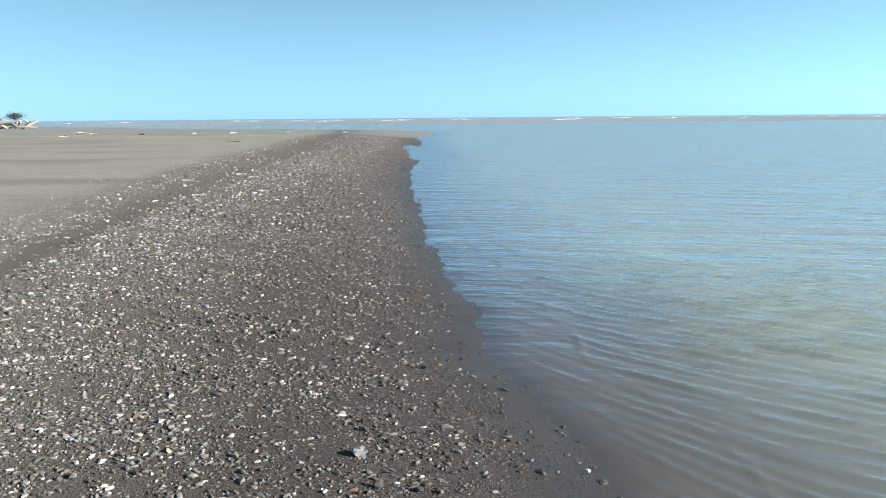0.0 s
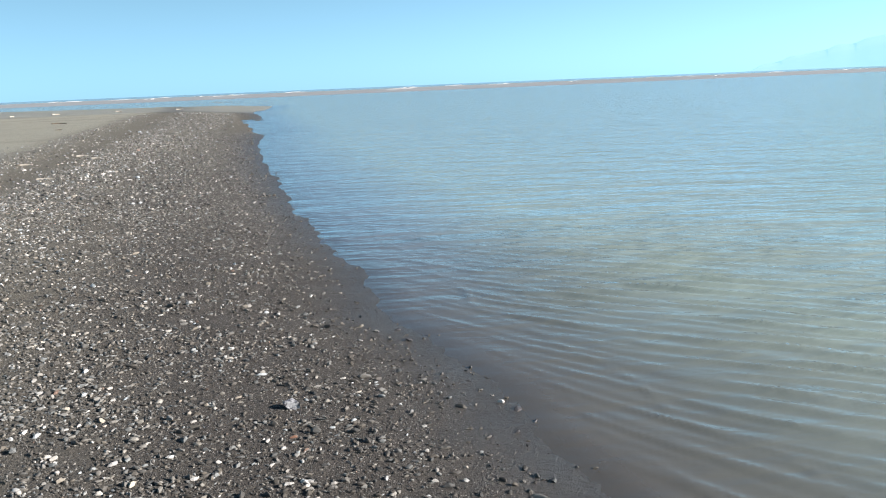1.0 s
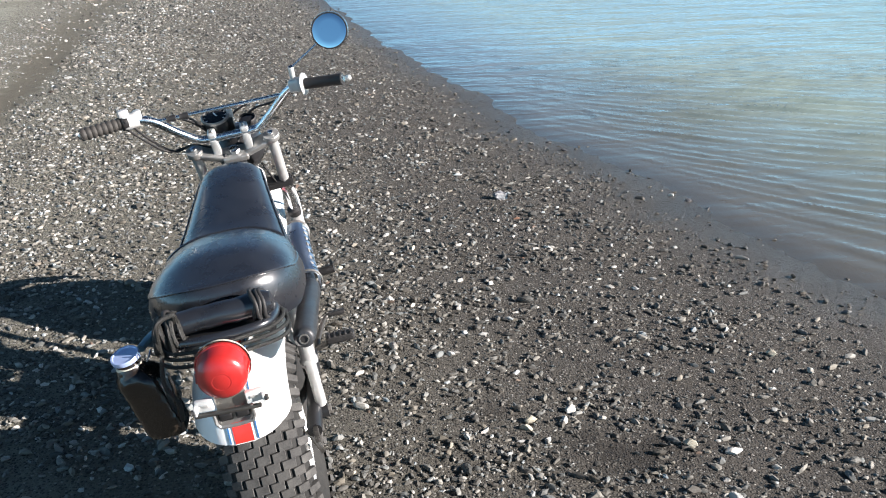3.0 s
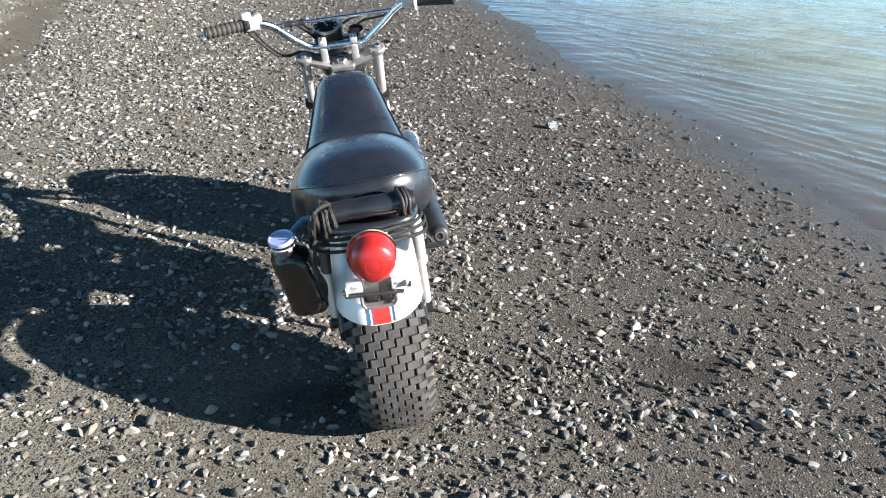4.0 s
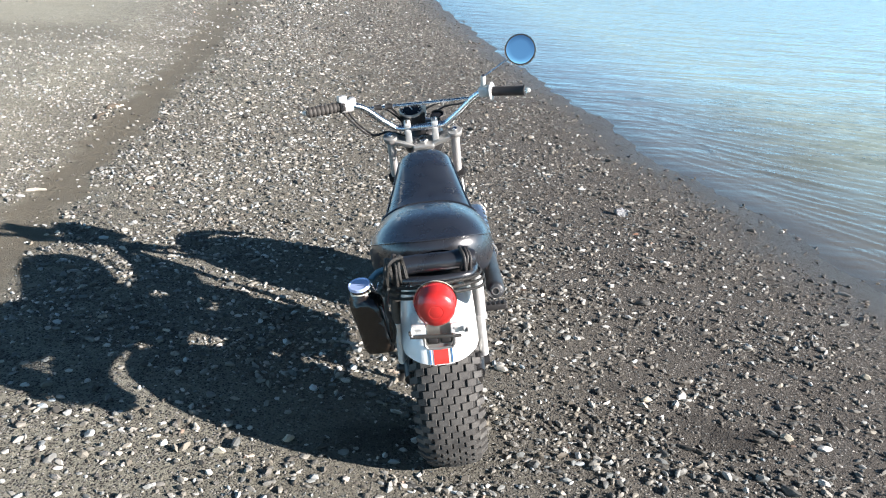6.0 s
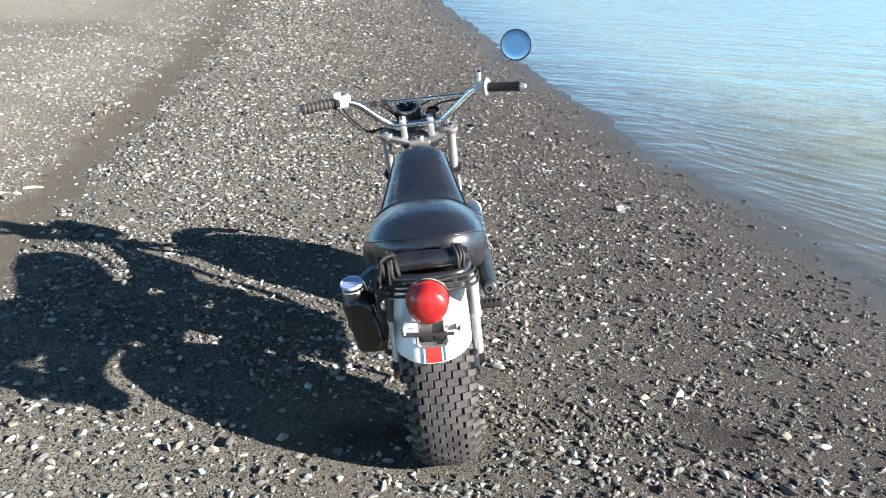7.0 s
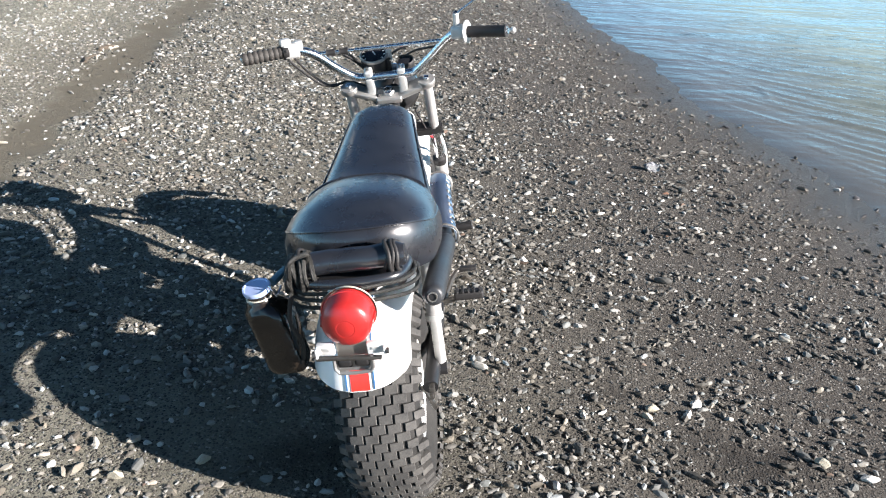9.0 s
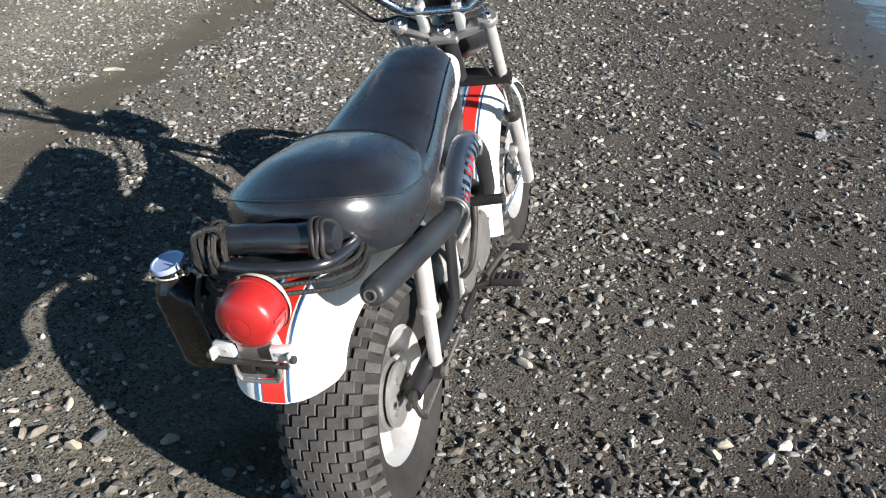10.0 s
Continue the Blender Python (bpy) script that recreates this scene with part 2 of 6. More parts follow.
def track_at(x, y):
    d, w = track_shape(x, y)
    second = x - np.interp(y, TRACK_Y, TRACK_X) - np.interp(y, [0, 10, 40], [1.5, 1.7, 2.3])
    out = np.maximum((1 - smooth(w * np.interp(y, [5, 12], [0.75, 0.3]), w * np.interp(y, [5, 12], [1.4, 1.7]), np.abs(d))) * np.interp(y, [4, 14], [1.0, 0.8]), 0.35 * np.exp(-(second / 0.3) ** 2))
    lobe = smooth(28, 33, y) * (1 - smooth(55, 60, y)) * (1 - smooth(1.2, 2.4, shore(y) - x))
    strand = smooth(-24, -34, x) * (1 - smooth(2.0, 4.0, far_edge(x, y)))
    return np.maximum(out, np.maximum(0.9 * lobe, strand))


def dry_at(x, y):
    d, w = track_shape(x, y)
    left = smooth(w * 0.9, w * 1.6 + 0.55, -d)
    far = smooth(4, 30, y) * 0.50
    upper = 0.50 * smooth(1.2, 4.0, shore(y) - x) * (1 - left)
    tip = 0.95 * smooth(58, 72, y) * (1 - smooth(-24, -34, x) * (1 - smooth(2.0, 4.0, far_edge(x, y))))
    return np.clip(left * (0.82 + 0.18 * smooth(3, 14, y)) + np.maximum(far, upper) * (1 - left) * (1 - wet_at(x, y)) + tip, 0, 1)


def gravel_at(x, y):
    d, w = track_shape(x, y)
    mid = 1 - track_at(x, y)
    left = smooth(w, w * 2, -d)
    inland = shore(y) - x
    return np.clip(mid * (1 - 0.75 * left * smooth(3, 10, y) * smooth(0.5, 2.0, -d)) * smooth(-0.1, 0.6, inland) * (1 - 0.9 * smooth(54, 64, y)), 0, 1)


XS = grid_lines(-4500, 4500, -3.6, 3.0, 0.06, 1.085)
YS = grid_lines(-400, 4500, -1.2, 9.0, 0.06, 1.04)
ground = sheet("ground", XS, YS, lambda x, y: land(x, y) + relief(x, y), ground_material(),
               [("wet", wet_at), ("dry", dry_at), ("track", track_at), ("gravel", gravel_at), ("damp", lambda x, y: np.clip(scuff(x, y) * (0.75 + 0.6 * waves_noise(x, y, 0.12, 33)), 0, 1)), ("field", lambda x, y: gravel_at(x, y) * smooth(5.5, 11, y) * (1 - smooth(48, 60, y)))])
tagged(ground, "dark grey sand and shingle spit, wet along the water", "ground", kind="structure")


# ---- water ----
def water_material():
    m = Mat("silty_water")
    co = m.coords()
    deep = m.attr("depth")
    t = m.tree
    silt = t.nodes.new("ShaderNodeBsdfDiffuse")
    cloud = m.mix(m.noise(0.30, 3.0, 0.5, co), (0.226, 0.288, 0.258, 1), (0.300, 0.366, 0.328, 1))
    # farther inshore water has the sky's reflected blue mixed into its silt colour
    m.put(silt.inputs["Color"], m.mix(m.ramp(deep, [(0.35, 0.0), (1.0, 1.0)]), m.mix(m.ramp(deep, [(0.05, 0.0), (0.40, 1.0)]), m.mix(m.attr("sky_tint"), (0.112, 0.110, 0.099, 1), (0.138, 0.178, 0.224, 1)), m.mix(m.attr("sky_tint"), (0.138, 0.156, 0.142, 1), (0.170, 0.224, 0.264, 1))), cloud))
    clear = t.nodes.new("ShaderNodeBsdfTransparent")
    clear.inputs["Color"].default_value = (0.86, 0.86, 0.82, 1)
    body = t.nodes.new("ShaderNodeMixShader")
    m.put(body.inputs[0], m.ramp(deep, [(0.0, 0.62), (0.08, 0.86), (0.20, 0.95), (1.0, 0.99)]))
    t.links.new(clear.outputs[0], body.inputs[1])
    t.links.new(silt.outputs[0], body.inputs[2])
    gloss = t.nodes.new("ShaderNodeBsdfGlossy")
    gloss.inputs["Roughness"].default_value = 0.09
    fres = t.nodes.new("ShaderNodeFresnel")
    fres.inputs["IOR"].default_value = 1.33
    sq = t.nodes.new("ShaderNodeMapping")
    m.put(sq.inputs["Vector"], co)
    sq.inputs["Rotation"].default_value = (0, 0, radians(-12))
    sq.inputs["Scale"].default_value = (0.36, 1.0, 1.0)
    chop = m.maths('ADD', m.maths('MULTIPLY', m.noise(13.0, 3.0, 0.5, sq.outputs[0]), 0.7), m.maths('ADD', m.maths('MULTIPLY', m.noise(4.4, 3.0, 0.5, sq.outputs[0]), 2.0), m.maths('MULTIPLY', m.noise(1.3, 3.0, 0.6, sq.outputs[0]), 6.0)))
    nrm = m.bump(chop, m.maths('ADD', m.ramp(deep, [(0.0, 0.10), (0.3, 0.16), (1.0, 0.16)]), m.maths('MULTIPLY', m.attr("open"), 0.32)), 0.038)
    for n in (gloss, fres, silt):
        t.links.new(nrm, n.inputs["Normal"])
    both = t.nodes.new("ShaderNodeMixShader")
    t.links.new(fres.outputs[0], both.inputs[0])
    t.links.new(body.outputs[0], both.inputs[1])
    t.links.new(gloss.outputs[0], both.inputs[2])
    t.links.new(both.outputs[0], m.out.inputs[0])
    return m.mat


def ripple(x, y):
    """Small wind waves whose crests swing round to lie along the shore and die out on it."""
    off = x - shore(y)
    bay = np.maximum(x - np.interp(y, SHORE_Y, SHORE_X), -0.2)
    fade = (0.35 * smooth(0.05, 0.35, off) + 0.65 * smooth(0.2, 1.4, off)) * (1 - smooth(4.6, 9.4, y + 0.8 * waves_noise(x, y, 1.5, 97))) * (1 - smooth(3.6, 5.6, x)) * smooth(0.6, 1.4, y)
    swing = 2.3 * 0.85 * (1 - np.exp(-bay / 0.85))
    out = np.zeros_like(x)
    rng = np.random.RandomState(5)
    for k in range(7):
        # short wind ripples of the open water
        a = radians(rng.uniform(-8, 8) + 62)
        length = rng.uniform(0.13, 0.26)
        ph = (math.cos(a) * x + math.sin(a) * (y + 0.35 * swing)) / length * math.tau + rng.uniform(0, math.tau) + 0.9 * waves_noise(x, y, 0.9, 80 + k)
        patch = np.clip(0.55 + 0.75 * waves_noise(x, y, 1.3, 40 + k), 0, 1.6)
        out += (1 - np.abs(np.sin(ph / 2))) ** 1.5 * length * patch * (0.25 + 0.75 * smooth(0.5, 1.8, off))
    for k in range(5):
        # longer waves that slow and turn on the shallows
        ky = math.tau / rng.uniform(0.46, 0.85)
        ph = ky * (y + 0.45 * bay + swing) + rng.uniform(0, math.tau) + 1.1 * waves_noise(x, y, 1.6, 90 + k)
        patch = np.clip(0.35 + 0.9 * waves_noise(x, y, 1.5, 62 + k), 0, 1.5)
        out += (1 - np.abs(np.sin(ph / 2))) ** 5 * 0.34 * patch * np.exp(-np.maximum(off - 0.4, 0) / 2.0)
    # two or three thin fronts running up the shallows
    lap = 0.0065 * ((1 - np.abs(np.sin(off * 8 + 0.9 * waves_noise(x, y, 1.6, 61) + 0.30 * y))) ** 8 - 0.06) * np.exp(-((off - 0.55) / 0.36) ** 2) * (0.5 + 0.5 * smooth(-0.3, 0.5, waves_noise(x, y, 1.1, 66)))
    return WATER + fade * (out * 0.066 - 0.013) + np.interp(y, [2.5, 7.0], [0.001, 0.007]) + lap


WX = grid_lines(-4500, 4500, 0.8, 5.6, 0.026, 1.09)
WY = grid_lines(-400, 4500, 0.9, 9.5, 0.028, 1.04)
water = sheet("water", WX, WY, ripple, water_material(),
              [("depth", lambda x, y: np.clip((WATER - land(x, y)) / 0.26, 0, 1)), ("sky_tint", lambda x, y: smooth(3, 10, y)), ("open", lambda x, y: np.maximum(smooth(3.6, 9.8, y + 1.0 * waves_noise(x, y, 1.5, 98)), smooth(3.0, 5.8, x)))])
tagged(water, "silty grey-green lagoon water with small wind ripples", "water", kind="structure")


# ---- tools for shapes ----
def part(name, bm, material, parent=None, label="", smooth_angle=40):
    """Links a bmesh as one mesh object, under a thing or under a part."""
    me = bpy.data.meshes.new(name)
    bmesh.ops.recalc_face_normals(bm, faces=bm.faces)
    bm.to_mesh(me)
    bm.free()
    for p in me.polygons:
        p.use_smooth = True
    me.set_sharp_from_angle(angle=radians(smooth_angle))
    me.materials.append(material)
    ob = new(name, me)
    ob.parent = parent
    if label:
        ob["label"] = label
    return ob


def spline(points, steps=8):
    """A smooth line through points (Catmull-Rom)."""
    pts = [Vector(p) for p in points]
    if len(pts) < 3 or steps < 2:
        return pts
    out = []
    for i in range(len(pts) - 1):
        a, b, c, d = pts[max(i - 1, 0)], pts[i], pts[i + 1], pts[min(i + 2, len(pts) - 1)]
        for s in range(steps):
            t = s / steps
            out.append(0.5 * ((2 * b) + (c - a) * t + (2 * a - 5 * b + 4 * c - d) * t * t + (3 * b - a - 3 * c + d) * t ** 3))
    return out + [pts[-1]]


def sweep(bm, points, radius, segs=12, caps=True, flat=(1.0, 1.0)):
    """A tube along points; radius is one number or one for each point."""
    n = len(points)
    rad = list(radius) if isinstance(radius, (list, tuple, np.ndarray)) else [radius] * n
    side, rings = None, []
    for i, p in enumerate(points):
        d = (points[min(i + 1, n - 1)] - points[max(i - 1, 0)]).normalized()
        if side is None:
            side = d.orthogonal().normalized()
        side = (side - d * side.dot(d)).normalized()
        up = d.cross(side)
        rings.append([bm.verts.new(p + (side * math.cos(k * math.tau / segs) * flat[0] + up * math.sin(k * math.tau / segs) * flat[1]) * rad[i]) for k in range(segs)])
    for a, b in zip(rings, rings[1:]):
        for k in range(segs):
            bm.faces.new((a[k], a[(k + 1) % segs], b[(k + 1) % segs], b[k]))
    if caps:
        bm.faces.new(rings[0][::-1])
        bm.faces.new(rings[-1])
    return bm


def tube(points, radius, segs=12, steps=8, flat=(1.0, 1.0)):
    pts = spline(points, steps)
    if isinstance(radius, (list, tuple)):
        radius = list(np.interp(np.linspace(0, len(radius) - 1, len(pts)), range(len(radius)), radius))
    return sweep(bmesh.new(), pts, radius, segs, True, flat)


def lathe(profile, axis_from, axis_to, segs=40, closed=False):
    """Turns a profile of (along, radius) round the line from one point to another."""
    bm = bmesh.new()
    o, d = Vector(axis_from), (Vector(axis_to) - Vector(axis_from)).normalized()
    u = d.orthogonal().normalized()
    v = d.cross(u)
    rings = [[bm.verts.new(o + d * a + (u * math.cos(k * math.tau / segs) + v * math.sin(k * math.tau / segs)) * max(r, 1e-5)) for k in range(segs)] for a, r in profile]
    pairs = list(zip(rings, rings[1:])) + ([(rings[-1], rings[0])] if closed else [])
    for a, b in pairs:
        for k in range(segs):
            bm.faces.new((a[k], a[(k + 1) % segs], b[(k + 1) % segs], b[k]))
    bmesh.ops.remove_doubles(bm, verts=bm.verts, dist=2e-5)
    return bm


def block(size, at=(0, 0, 0), turn=(0, 0, 0), bevel=0.004, segs=2, taper=1.0):
    """A box with rounded edges; taper scales its upper end."""
    bm = bmesh.new()
    bmesh.ops.create_cube(bm, size=1.0)
    for v in bm.verts:
        k = taper if v.co.z > 0 else 1.0
        v.co = Vector((v.co.x * size[0] * k, v.co.y * size[1] * k, v.co.z * size[2]))
    if bevel:
        bmesh.ops.bevel(bm, geom=bm.edges[:], offset=bevel, segments=segs, affect='EDGES', profile=0.6)
    bm.transform(pose(*at, *turn))
    return bm


def join(*bms):
    out = bmesh.new()
    for b in bms:
        me = bpy.data.meshes.new("tmp")
        b.to_mesh(me)
        b.free()
        out.from_mesh(me)
        bpy.data.meshes.remove(me)
    return out


def loft(stations, around=32, power=2.5, low_power=3.0):
    """A cushion or tank: stations of (y, half width, top, bottom, height of the widest line)."""
    bm = bmesh.new()
    rings = []
    for y, w, top, bot, mid in stations:
        ring = []
        for k in range(around):
            a = k * math.tau / around
            c, s = math.cos(a), math.sin(a)
            p = power if s >= 0 else low_power
            h = (top - mid) if s >= 0 else (mid - bot)
            ring.append(bm.verts.new((w * math.copysign(abs(c) ** (2 / p), c), y, mid + h * math.copysign(abs(s) ** (2 / p), s))))
        rings.append(ring)
    for a, b in zip(rings, rings[1:]):
        for k in range(around):
            bm.faces.new((a[k], a[(k + 1) % around], b[(k + 1) % around], b[k]))
    bm.faces.new(rings[0][::-1])
    bm.faces.new(rings[-1])
    return bm


def plate(outline, thick, bevel=0.0015):
    """A flat plate from an outline in x and z, thick along y."""
    bm = bmesh.new()
    f = bm.faces.new([bm.verts.new((x, -thick / 2, z)) for x, z in outline])
    ex = bmesh.ops.extrude_face_region(bm, geom=[f])
    bmesh.ops.translate(bm, verts=[g for g in ex["geom"] if isinstance(g, bmesh.types.BMVert)], vec=(0, thick, 0))
    if bevel:
        bmesh.ops.bevel(bm, geom=bm.edges[:], offset=bevel, segments=2, affect='EDGES')
    return bm


# ---- materials of the motorcycle ----
def vinyl_material():
    m = Mat("black_vinyl")
    co = m.coords()
    grain, wear = m.noise(900.0, 3.0, 0.6, co), m.noise(14.0, 5.0, 0.6, co)
    m.set(Base_Color=m.ramp(wear, [(0.3, (0.010, 0.011, 0.014)), (0.75, (0.020, 0.022, 0.027))]), Specular_IOR_Level=0.55,
          Roughness=m.ramp(wear, [(0.3, 0.24), (0.75, 0.34)]), Normal=m.bump(grain, 0.10, 0.0006), Coat_Weight=0.8, Coat_Roughness=0.22)
    return m.mat


def chrome_material():
    m = Mat("worn_chrome")
    pits = m.noise(240.0, 4.0, 0.7)
    m.set(Base_Color=m.ramp(pits, [(0.30, (0.42, 0.37, 0.32)), (0.42, (0.72, 0.73, 0.74))]), Metallic=1.0,
          Roughness=m.ramp(pits, [(0.3, 0.42), (0.5, 0.14)]))
    return m.mat


def rubber_material(name="tyre_rubber", tone=0.042):
    m = Mat(name)
    dust, fine = m.noise(16.0, 5.0, 0.65), m.noise(300.0, 3.0)
    dark, pale = (tone, tone * 0.98, tone * 0.95), (tone * 2.6, tone * 2.5, tone * 2.3)
    m.set(Base_Color=m.ramp(m.maths('ADD', m.maths('MULTIPLY', dust, 0.7), m.maths('MULTIPLY', fine, 0.3)), [(0.38, dark), (0.68, pale)]),
          Roughness=0.78, Specular_IOR_Level=0.3, Normal=m.bump(fine, 0.25, 0.0008))
    return m.mat


def mirror_material():
    m = Mat("mirror_glass")
    m.set(Base_Color=(0.72, 0.93, 1.0), Metallic=1.0, Roughness=0.02)
    return m.mat


def lens_material():
    m = Mat("red_lens")
    ring = m.noise(30.0, 3.0)
    m.set(Base_Color=m.ramp(ring, [(0.3, (0.34, 0.014, 0.014)), (0.7, (0.46, 0.026, 0.024))]), Roughness=0.30, Specular_IOR_Level=0.5,
          Coat_Weight=0.35, Coat_Roughness=0.12, Subsurface_Weight=0.25, Transmission_Weight=0.12)
    m.bsdf.inputs["Subsurface Radius"].default_value = (0.02, 0.004, 0.003)
    return m.mat


def rope_material():
    m = Mat("braided_rope")
    co = m.coords("Object")
    w = m.tree.nodes.new("ShaderNodeTexWave")
    w.inputs["Scale"].default_value = 170.0
    w.inputs["Distortion"].default_value = 1.2
    m.put(w.inputs["Vector"], co)
    strands = w.outputs["Fac"]
    m.set(Base_Color=m.ramp(strands, [(0.2, (0.010, 0.010, 0.009)), (0.55, (0.016, 0.016, 0.014)), (0.9, (0.027, 0.026, 0.022))]), Roughness=0.60,
          Normal=m.bump(strands, 0.7, 0.002))
    return m.mat


VINYL, CHROME, RUBBER, MIRROR, LENS, ROPE = vinyl_material(), chrome_material(), rubber_material(), mirror_material(), lens_material(), rope_material()
CASING = rubber_material("tyre_casing", 0.014)
WHITE = surface("white_enamel", (0.80, 0.80, 0.78), 0.30, vary=0.08, grain=30, bump=0.02, coat=0.4)
RED = surface("red_stripe", (0.66, 0.035, 0.025), 0.35, vary=0.12, grain=40, bump=0.02, coat=0.3)
BLUE = surface("blue_pinstripe", (0.035, 0.13, 0.30), 0.35, vary=0.1, grain=40, bump=0.02, coat=0.3)
BLACK = surface("black_paint", (0.018, 0.018, 0.019), 0.38, vary=0.4, grain=50, bump=0.08)
SATIN = surface("satin_black_pipe", (0.022, 0.024, 0.027), 0.42, vary=0.35, grain=70, bump=0.15)
ALLOY = surface("cast_alloy", (0.68, 0.68, 0.66), 0.34, metal=0.55, vary=0.22, grain=60, bump=0.12)
OILY = surface("oily_dark_steel", (0.10, 0.095, 0.088), 0.40, metal=0.7, vary=0.4, grain=80, bump=0.15)
CASE = surface("grimy_engine_alloy", (0.23, 0.225, 0.21), 0.42, metal=0.5, vary=0.40, grain=35, bump=0.2)
FORK = surface("weathered_silver", (0.52, 0.515, 0.50), 0.40, metal=0.45, vary=0.2, grain=50, bump=0.08)
STEEL = surface("dull_steel", (0.36, 0.34, 0.31), 0.42, metal=0.8, vary=0.35, grain=80, bump=0.15)
DULL = surface("dull_grey_metal", (0.40, 0.39, 0.37), 0.45, metal=0.4, vary=0.25, grain=60, bump=0.08)
SILVER = surface("silver_paint", (0.72, 0.72, 0.70), 0.33, metal=0.25, vary=0.15, grain=50, bump=0.06)
DULL = surface("dull_cast_alloy", (0.34, 0.335, 0.32), 0.40, metal=0.65, vary=0.25, grain=60, bump=0.15)
# dark tone stands for the shade in the recess behind the spokes
HUB_SHADE = surface("shade_toned_disc", (0.16, 0.157, 0.15), 0.5, metal=0.4, vary=0.5, grain=40, bump=0.2)
GRIP = surface("black_grip", (0.016, 0.015, 0.015), 0.6, vary=0.3, grain=120, bump=0.2)
OLD_GRIP = surface("dusty_grey_grip", (0.040, 0.036, 0.032), 0.75, vary=0.3, grain=120, bump=0.2)
DIAL = surface("dial_face", (0.015, 0.016, 0.018), 0.12, vary=0.2, grain=40, bump=0.02)
GASKET = surface("cream_gasket", (0.62, 0.58, 0.48), 0.6, vary=0.15, grain=60)

BIKE = pose(0, 0, 0, 0, 0, 6.5) @ pose(0, 0, 0, 0, -8.3, 0)
bike = new("motorcycle")
bike.matrix_world = BIKE
tagged(bike, "small white fat-tyred motorcycle with black seat leaning on its side stand", "motorcycle")
REAR, FRONT = Vector((0.003, 0.119, 0.236)), Vector((0, 1.275, 0.250))


# ---- wheels ----
def wheel(name, at, front):
    half = 0.074 if front else 0.087
    hub = new(name)
    hub.parent = bike
    hub.location = at
    tyre_r = 0.253
    prof = [(-0.056, 0.134), (-0.064, 0.141), (-half * 0.90, 0.160), (-half, 0.196), (-half * 0.95, 0.222), (-half * 0.80, 0.240), (-half * 0.5, 0.250), (0, tyre_r),
            (half * 0.5, 0.250), (half * 0.80, 0.240), (half * 0.95, 0.222), (half, 0.196), (half * 0.90, 0.160), (0.064, 0.141), (0.056, 0.134)]
    tyre = part("tyre", lathe(prof, (0, 0, 0), (1, 0, 0), 72), CASING, hub, "fat black rubber tyre", 80)
    # tread: rows of broad lugs laid like bricks, short slots between them
    count, across = 76, 5
    pitch = half * 1.92 / across
    cos, faces = [], []
    for row in range(count):
        for col in range(-3, 4):
            x = (col + (0.5 if row % 2 else 0.0)) * pitch
            if abs(x) > half * 0.98:
                continue
            k2 = abs(x) / half
            base = np.interp(k2, [0, 0.5, 0.8, 0.95], [tyre_r, 0.250, 0.240, 0.222])
            slope = np.interp(k2, [0, 0.5, 0.8, 1.0], [0, 0.12, 0.45, 1.0]) * (1 if x > 0 else -1)
            wx, wa = pitch * (0.435 if k2 < 0.7 else 0.35), math.tau / count * 0.497
            a = row * math.tau / count
            i0 = len(cos)
            for lift, shrink in ((-0.004, 1.0), (0.0036, 1.0), (0.0050, 0.93)):
                for sx, sa in ((-1, -1), (1, -1), (1, 1), (-1, 1)):
                    px = x + sx * wx * shrink
                    rr = base + lift - slope * sx * wx * shrink
                    ang = a + sa * wa * shrink + sx * 0.006
                    cos.append((px + slope * lift, -rr * math.sin(ang), -rr * math.cos(ang)))
            faces += [(i0 + 8, i0 + 9, i0 + 10, i0 + 11)] + [(i0 + u + q, i0 + u + (q + 1) % 4, i0 + u + 4 + (q + 1) % 4, i0 + u + 4 + q) for u in (0, 4) for q in range(4)]
    bm = bmesh.new()
    vs = [bm.verts.new(c) for c in cos]
    for f in faces:
        bm.faces.new([vs[i] for i in f])
    part("tread", bm, RUBBER, tyre, "staggered rectangular tread lugs", 50)
    rim_prof = [(-0.062, 0.142), (-0.066, 0.137), (-0.056, 0.131), (-0.046, 0.121), (-0.02, 0.112), (0.02, 0.112), (0.046, 0.121), (0.056, 0.131), (0.066, 0.137), (0.062, 0.142)]
    part("rim", lathe(rim_prof, (0, 0, 0), (1, 0, 0), 64), ALLOY, hub, "pale silver pressed steel rim")
    disc_prof = [(0.000, 0.115), (0.010, 0.111), (0.014, 0.090), (0.022, 0.080), (0.044, 0.072), (0.050, 0.060), (0.050, 0.030), (0.058, 0.024), (0.058, 0.0),
                 (-0.058, 0.0), (-0.058, 0.024), (-0.050, 0.030), (-0.050, 0.060), (-0.044, 0.072), (-0.022, 0.080), (-0.014, 0.090), (-0.010, 0.111), (0.0, 0.115)]
    disc = part("hub", lathe(disc_prof, (0, 0, 0), (1, 0, 0), 56), HUB_SHADE, hub, "cast brake hub, coloured dark for its shaded recess")
    for k in range(3):
        a = k * math.tau / 3 + (0.25 if front else 0.6)
        for sx in (1, -1):
            b = block((0.016, 0.062, 0.070), (sx * 0.026, 0, 0.085), (0, sx * 16, 0), 0.006, 2, 0.72)
            b.transform(Matrix.Rotation(a, 4, 'X'))
            part("spoke", b, ALLOY, disc, "broad pale cast spoke")
    backing = part("brake_plate", lathe([(0.050, 0.0), (0.050, 0.058), (0.056, 0.066), (0.062, 0.064), (0.066, 0.050), (0.070, 0.022), (0.070, 0.0)], (0, 0, 0), (1, 0, 0), 36), DULL, hub, "grey cast brake backing plate")
